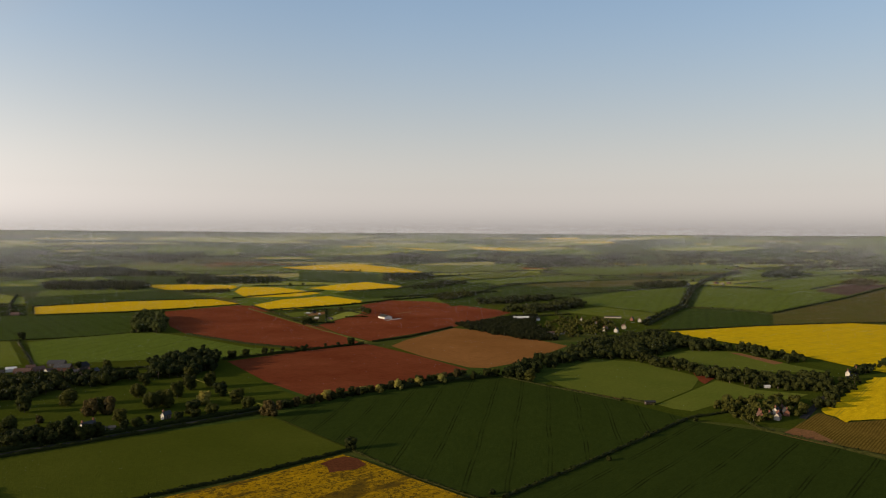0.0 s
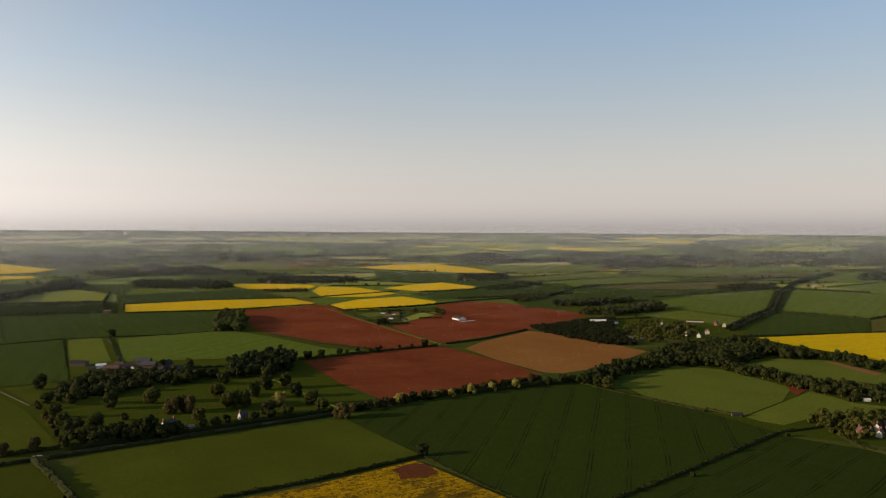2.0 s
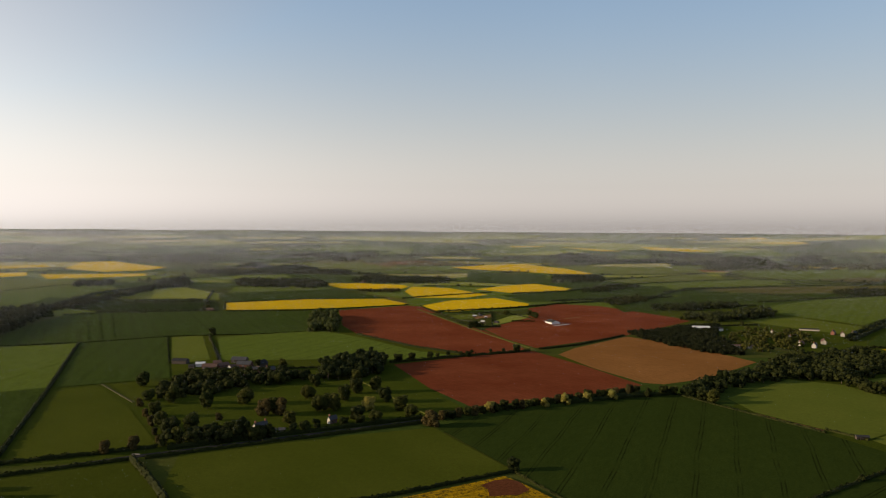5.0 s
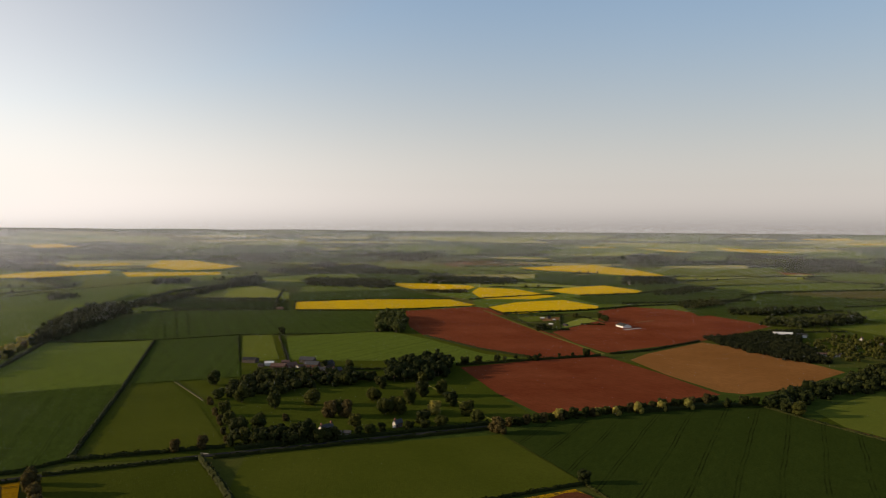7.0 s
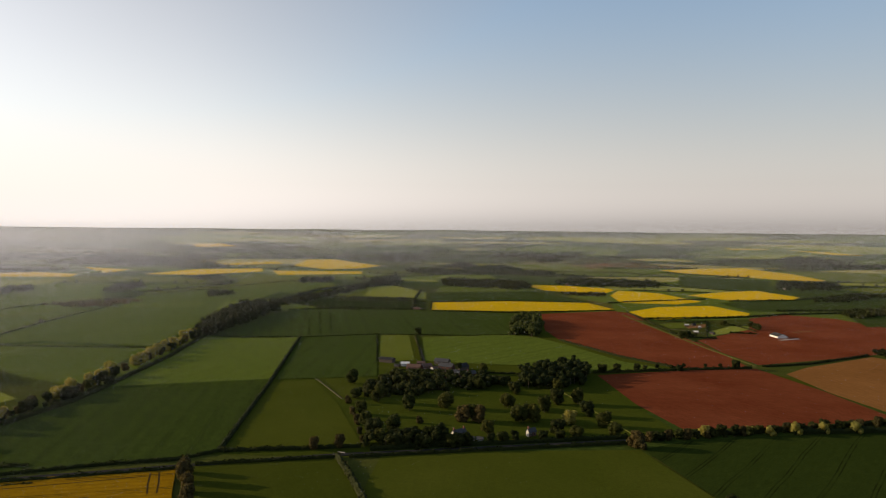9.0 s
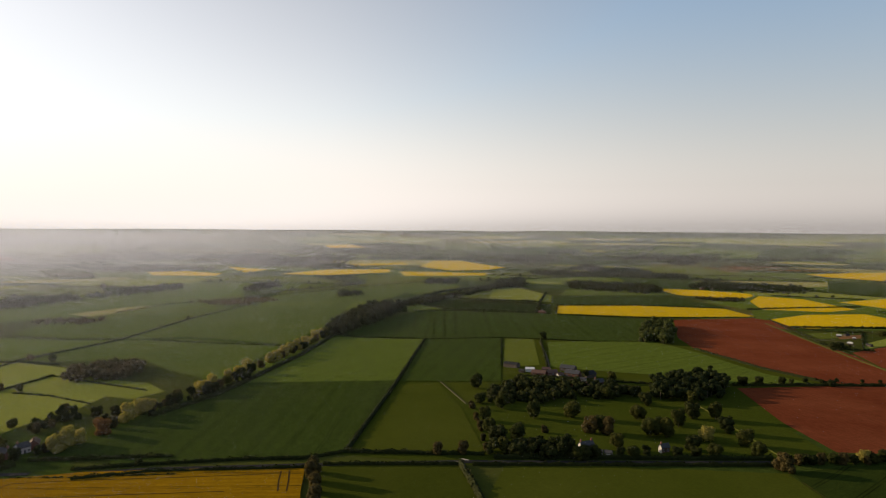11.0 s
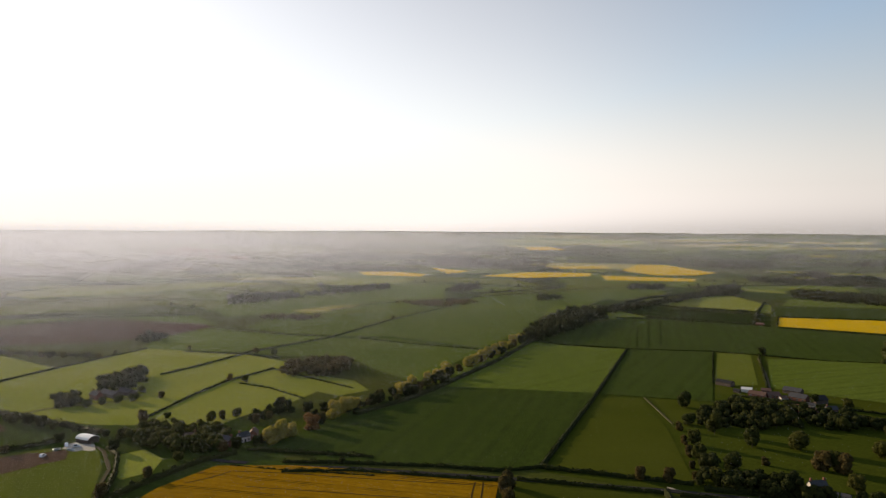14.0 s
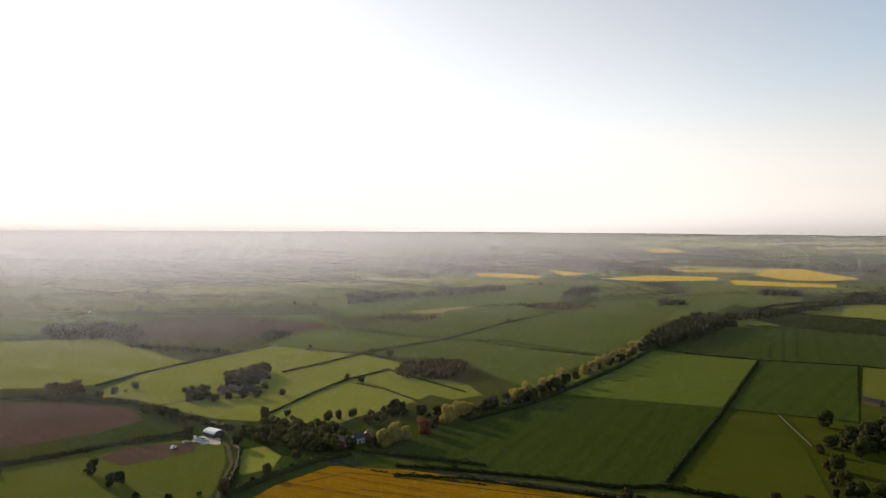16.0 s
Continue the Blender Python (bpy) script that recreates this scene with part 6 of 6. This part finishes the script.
# woods of the far plain
for i, poly in enumerate((
    [(-1049, 2595), (-983, 2529), (-957, 2565), (-938, 2604), (-1008, 2718), (-1057, 2734)],
    [(-160, 1871), (-108, 1836), (-60, 1862), (-17, 1880), (-55, 1946), (-108, 1966)],
    [(294, 2834), (370, 2631), (472, 2661), (579, 2773), (564, 3090), (456, 3126)],
    [(624, 2964), (642, 2812), (700, 2843), (763, 2916), (784, 3150), (735, 3185)],
    [(36, 2807), (100, 2741), (166, 2777), (225, 2809), (185, 2919), (117, 2949)],
    [(140, 3144), (238, 3069), (344, 3106), (437, 3142), (377, 3267), (272, 3301)],
    [(920, 2073), (939, 2015), (999, 2046), (1052, 2076), (1070, 2179), (1035, 2207)],
    [(973, 3107), (1020, 2947), (1126, 2969), (1237, 3033), (1258, 3277), (1168, 3329)],
    [(1308, 3208), (1334, 3006), (1448, 3019), (1581, 3098), (1645, 3394), (1550, 3455)],
    [(1531, 3046), (1494, 2759), (1606, 2769), (1773, 2892), (1944, 3321), (1850, 3384)],
    [(-1004, 1439), (-921, 1369), (-905, 1394), (-911, 1446), (-1017, 1571), (-1057, 1575)],
    [(-1202, 2154), (-1121, 2087), (-1103, 2134), (-1093, 2188), (-1182, 2298), (-1232, 2304)],
    [(-2135, 1089), (-1997, 1128), (-1959, 1219), (-1937, 1306), (-2103, 1323), (-2197, 1254)],
    [(-2386, 1586), (-2181, 1572), (-2140, 1668), (-2158, 1795), (-2417, 1898), (-2510, 1823)],
    [(-2740, 590), (-2484, 602), (-2472, 665), (-2564, 747), (-2918, 787), (-2979, 723)],
    [(-2200, 620), (-2101, 635), (-2098, 677), (-2105, 716), (-2237, 725), (-2297, 696)],
    [(-1704, 2815), (-1623, 2796), (-1587, 2854), (-1552, 2899), (-1639, 2965), (-1710, 2963)],
    [(-801, 3339), (-692, 3274), (-613, 3341), (-546, 3411), (-637, 3545), (-737, 3551)],
    [(-273, 2995), (-188, 2876), (-117, 2928), (-56, 3018), (-118, 3227), (-200, 3239)],
    [(-1349, 2772), (-1199, 2802), (-1075, 2898), (-959, 2961), (-1083, 2984), (-1237, 2947)],
    [(-2407, 2333), (-2222, 2402), (-2122, 2556), (-2040, 2698), (-2225, 2720), (-2381, 2611)],
    [(-2654, 374), (-2444, 483), (-2429, 621), (-2476, 761), (-2750, 719), (-2822, 571)],
    [(-2598, 31), (-2445, 139), (-2434, 249), (-2466, 352), (-2660, 284), (-2718, 165)],
    [(-2716, 1130), (-2509, 1251), (-2460, 1442), (-2454, 1634), (-2713, 1619), (-2828, 1437)],
    [(-2280, 1522), (-2108, 1621), (-2048, 1797), (-2016, 1970), (-2209, 1970), (-2325, 1817)],
    [(-1920, 1611), (-1758, 1556), (-1718, 1605), (-1710, 1675), (-1893, 1780), (-1974, 1757)],
    [(-1688, 2240), (-1528, 2240), (-1451, 2352), (-1400, 2478), (-1562, 2566), (-1681, 2496)],
    [(-1648, 3007), (-1467, 2978), (-1367, 3098), (-1295, 3235), (-1465, 3370), (-1606, 3309)])):
    far = math.hypot(*poly[0]) > 2300
    wood(poly, 24 if far else 16, 10 if far else 12, LEAF_DARK, "dark broadleaf wood on the far plain", seed=71 + i, count=30, size=2.6 if far else 1.9)

# ---- farm, cottages and barns ----
gable(-355, 615, 25, 7, 4, 2.4, 3.8, BRICK, TILE, "low brick stable under tiles", "barn", 2, 1, 0, "barn")
gable(-332, 601, 70, 6, 4, 2.4, 3.8, RENDERED, TILE, "small white rendered farm shed", "shed", 1, 0, 0, "shed")
gable(-312, 578, 40, 7, 4.5, 2.8, 4.6, BRICK, TILE, "small brick cart shed under tiles", "shed", 2, 0, 0, "shed")
gable(-308, 597, 15, 6, 4, 2.4, 3.6, STONE, SLATE, "small stone farm store under slate", "shed", 1, 0, 0, "shed")
gable(-290, 581, 35, 7, 4.5, 2.8, 4.4, BRICK, TILE, "small brick cart shed under tiles", "shed", 2, 0, 0, "shed")
gable(-369, 596, 10, 5, 3, 2.0, 3.0, TIMBER, SHEET_DARK, "small boarded shed with a dark sheet roof", "shed", 0, 0, 0, "shed")
gable(-391, 612, 5, 14, 7, 3.2, 4.8, TIMBER, SHEET_DARK, "dark boarded farm barn", "barn", 0, 0, 0, "barn")
gable(-366, 605, 30, 8, 6, 2.6, 3.8, SHEET, SHEET, "low pale sheeted farm shed", "shed", 0, 0, 0, "shed")
gable(-350, 595, 12, 13, 6, 2.8, 4.8, BRICK, TILE, "brick farm range under clay tiles", "barn", 3, 1, 0, "barn")
gable(-342, 603, 60, 10, 6, 2.8, 4.8, BRICK, TILE, "brick farm range under clay tiles", "barn", 3, 1, 0, "barn")
gable(-341, 631, 8, 14, 7, 3.0, 5.2, TIMBER, SLATE, "dark farm range under slate", "barn", 3, 1, 0, "barn")
gable(-325, 611, 8, 13, 7, 3.2, 5.6, BRICK, SLATE, "brick farm range under slate", "barn", 3, 1, 0, "barn")
gable(-312, 616, 75, 12, 7, 3.4, 6, TIMBER, SHEET_DARK, "dark boarded farm barn", "barn", 0, 0, 0, "barn")
gable(-299, 570, 55, 8, 5.5, 4, 6.6, BRICK, TILE, "red brick farmhouse with a tiled roof", "house", 3, 2, 2, "house")
gable(-294, 578, 20, 9, 5.5, 3, 5.2, BRICK, TILE, "red brick farm building under tiles", "barn", 3, 1, 0, "barn")
gable(-290, 592, 60, 8, 5, 3.4, 5.6, BRICK, SLATE, "brick farm cottage with a white gable", "house", 3, 1, 1, "house", white_end=True)
gable(*(-213, 428), 65, 9, 3.8, 3.2, 5.2, BRICK, SLATE, "brick cottage with a white gable among park trees", "house", 3, 2, 2, white_end=True)
gable(*(-203, 425), 20, 4, 3, 2.0, 2.9, RENDERED, SLATE, "small white garden outbuilding", "shed", 1, 0, 0, "shed")
gable(*(-198, 427), 10, 4, 3, 2.0, 2.9, RENDERED, SLATE, "small white garden outbuilding", "shed", 1, 0, 0, "shed")
gable(*(-176, 454), 65, 6, 2.8, 3.2, 5, BRICK, SLATE, "small lodge with a white gable among trees", "house", 2, 1, 1, white_end=True)
gable(*(-80, 994), -57, 19, 12, 2.6, 5.2, SHEET, SHEET_DARK, "grey roofed farm barn on red soil", "barn", 0, 0, 0, "barn")
gable(*(107, 974), 8, 21, 10, 3.2, 6.0, STONE, SHEET, "white sheeted barn beside a plantation", "barn", 0, 0, 0, "barn")
gable(*(125, 981), 8, 16, 9, 3, 4.5, SHEET, SHEET_DARK, "low white sheeted shed", "shed", 0, 0, 0, "shed")
gable(*(133, 845), 5, 26, 5, 2.6, 3.4, STONE, TILE, "low stone farm range", "barn", 4, 1, 0, "barn")
gable(*(241, 1012), -6, 22, 5, 2.0, 2.8, STONE, SHEET_DARK, "long low pale poultry shed", "barn", 0, 0, 0, "barn")
for i, (x, y) in enumerate([(-195, 1035), (-189, 1049), (-176, 1021), (-153, 976), (-172, 975)]):
    gable(x, y, 20 + 40 * i, 5 + i % 2 * 2, 3.5, 2.2, 3.2, TIMBER, (SHEET, SHEET_DARK)[i % 2], "small smallholding shed with a " + ("pale", "dark")[i % 2] + " sheet roof", "shed", 0, 0, 0, "shed")
tree_line(("bush", "dark"), [(-177, 921), (-168, 951), (-160, 969)], 10, 0.8)
tree_line(("bush", "oak"), [(-156, 1073), (-122, 1075), (-106, 1046)], 9, 0.7)
tree_line(("bush",), [(-258, 1076), (-199, 1128), (-134, 1184), (-92, 1245)], 16, 0.8)
tree_line(("bush",), [(-374, 1272), (-330, 1331), (-243, 1439)], 18, 0.7)
for i, (x, y) in enumerate([(200, 877), (211, 867), (228, 898), (260, 980), (267, 968), (283, 981), (188, 965), (198, 919)]):
    gable(x, y, 50 + 17 * i % 40, 6.5 + i % 3 * 1.5, 4.2, 3.2, 5.4, (BRICK, RENDERED, STONE)[i % 3], (TILE, SLATE)[i % 2], ("red brick hamlet house with a white gable and ", "white rendered hamlet house with ", "pale stone hamlet house with ")[i % 3] + ("clay tiles", "a slate roof")[i % 2], "house", 3, 2, 1, white_end=i % 6 == 0)
for i, (x, y) in enumerate([(223, 475), (230, 483), (228, 472), (217, 460), (213, 463), (207, 463), (345, 606), (359, 619)]):
    gable(x, y, 48 + 13 * i % 36, 5 + i % 3, 3.4, 2.7, 4.6, BRICK, (SLATE, TILE)[i % 2], "red brick house with " + ("a white gable and " if i % 3 == 0 else "") + ("a slate roof", "a tiled roof")[i % 2], "house", 3, 2, 1 + i % 2, white_end=i % 3 == 0)
gable(*(253, 555), 3, 4.5, 2.4, 1.7, 2.2, SHEET, SHEET, "low white field shelter", "shed", 0, 0, 0, "shed", True)
gable(*(146, 500), 5, 7, 3, 2.0, 2.6, TIMBER, SHEET_DARK, "small dark field shelter", "shed", 0, 0, 0, "shed", True)
gable(*(-600, 1003), 10, 10, 6, 3, 4.5, BRICK, TILE, "small brick field barn", "shed", 2, 1, 0, "shed")
for i, (x, y) in enumerate([(-458, 211), (-462, 219), (-456, 200), (-475, 183)]):
    gable(x, y, 100 + 53 * i, 7 + i % 3, 5.0, 3.8, 6.0, (RENDERED, BRICK, BRICK)[i % 3], (SLATE, TILE)[i % 2], ("white rendered cottage beside the road", "red brick cottage among trees", "red brick cottage among trees")[i % 3], "house", 3, 2, 1)
arched_barn(*(-510, 130), 30, 11, 8, 2.6, 2.0, "barn with a curved white sheet roof")
gable(*(-633, 164), 20, 20, 8, 3, 5, TIMBER, SLATE, "dark farm range under slate", "barn", 4, 1, 0, "barn")
gable(*(-633, 176), 25, 15, 8, 3.2, 5, TIMBER, SHEET_DARK, "dark boarded farm barn", "barn", 0, 0, 0, "barn")
gable(*(-629, 153), 20, 10, 6, 4, 6.5, BRICK, SLATE, "brick farmhouse with a slate roof", "house", 4, 2, 2)
gable(*(-670, 180), 25, 7, 4, 2.2, 3.2, SHEET, SHEET, "pale sheeted farm shed", "shed", 0, 0, 0, "shed")
gable(*(-1276, 43), 10, 9, 5, 2.5, 4, SHEET, SHEET, "distant white sheeted farm barn", "barn", 0, 0, 0, "barn")
for i, (x, y) in enumerate([(654, 1707), (660, 1689), (684, 1709), (970, 2368), (999, 2395), (1328, 2449), (1340, 2422), (1355, 2394), (1445, 3018), (-131, 1768), (-575, 1621), (-562, 1640)]):
    gable(x, y, 30 + 47 * i, 9, 5.5, 3.5, 5.5, (BRICK, STONE)[i % 2], (SLATE, TILE)[i % 2], "distant " + ("brick", "pale stone") [i % 2] + " house among trees", "house", 3, 2, 1)
CARWHITE, CARGREY = plain("white_car_paint", (0.7, 0.7, 0.7), (0.75, 0.75, 0.75), 0.5, 0.3, 0.0), plain("grey_car_paint", (0.2, 0.21, 0.22), (0.25, 0.26, 0.27), 0.5, 0.3, 0.0)
for i, (x, y) in enumerate([(-507, 118), (-496, 119), (-502, 123), (-501, 112), (-492, 104)]):
    car(x, y, 35 * i, (CARWHITE, CARGREY)[i % 2], ("white van parked in the gravel yard", "grey car parked in the gravel yard")[i % 2], i % 2 == 0)
# bridge parapet on the road
bridge = new("bridge")
for s in (-3.2, 3.0):
    bm = bmesh.new()
    box(bm, -2.2, 2.2, s, s + 0.3, -0.2, 0.9)
    part("parapet", bm, STONE, bridge)
x, y = (-255, 363)
bridge.matrix_world = pose(x, y, 0, 0, 0, 10)
tagged(bridge, "pale stone parapets of a small road bridge", "bridge")
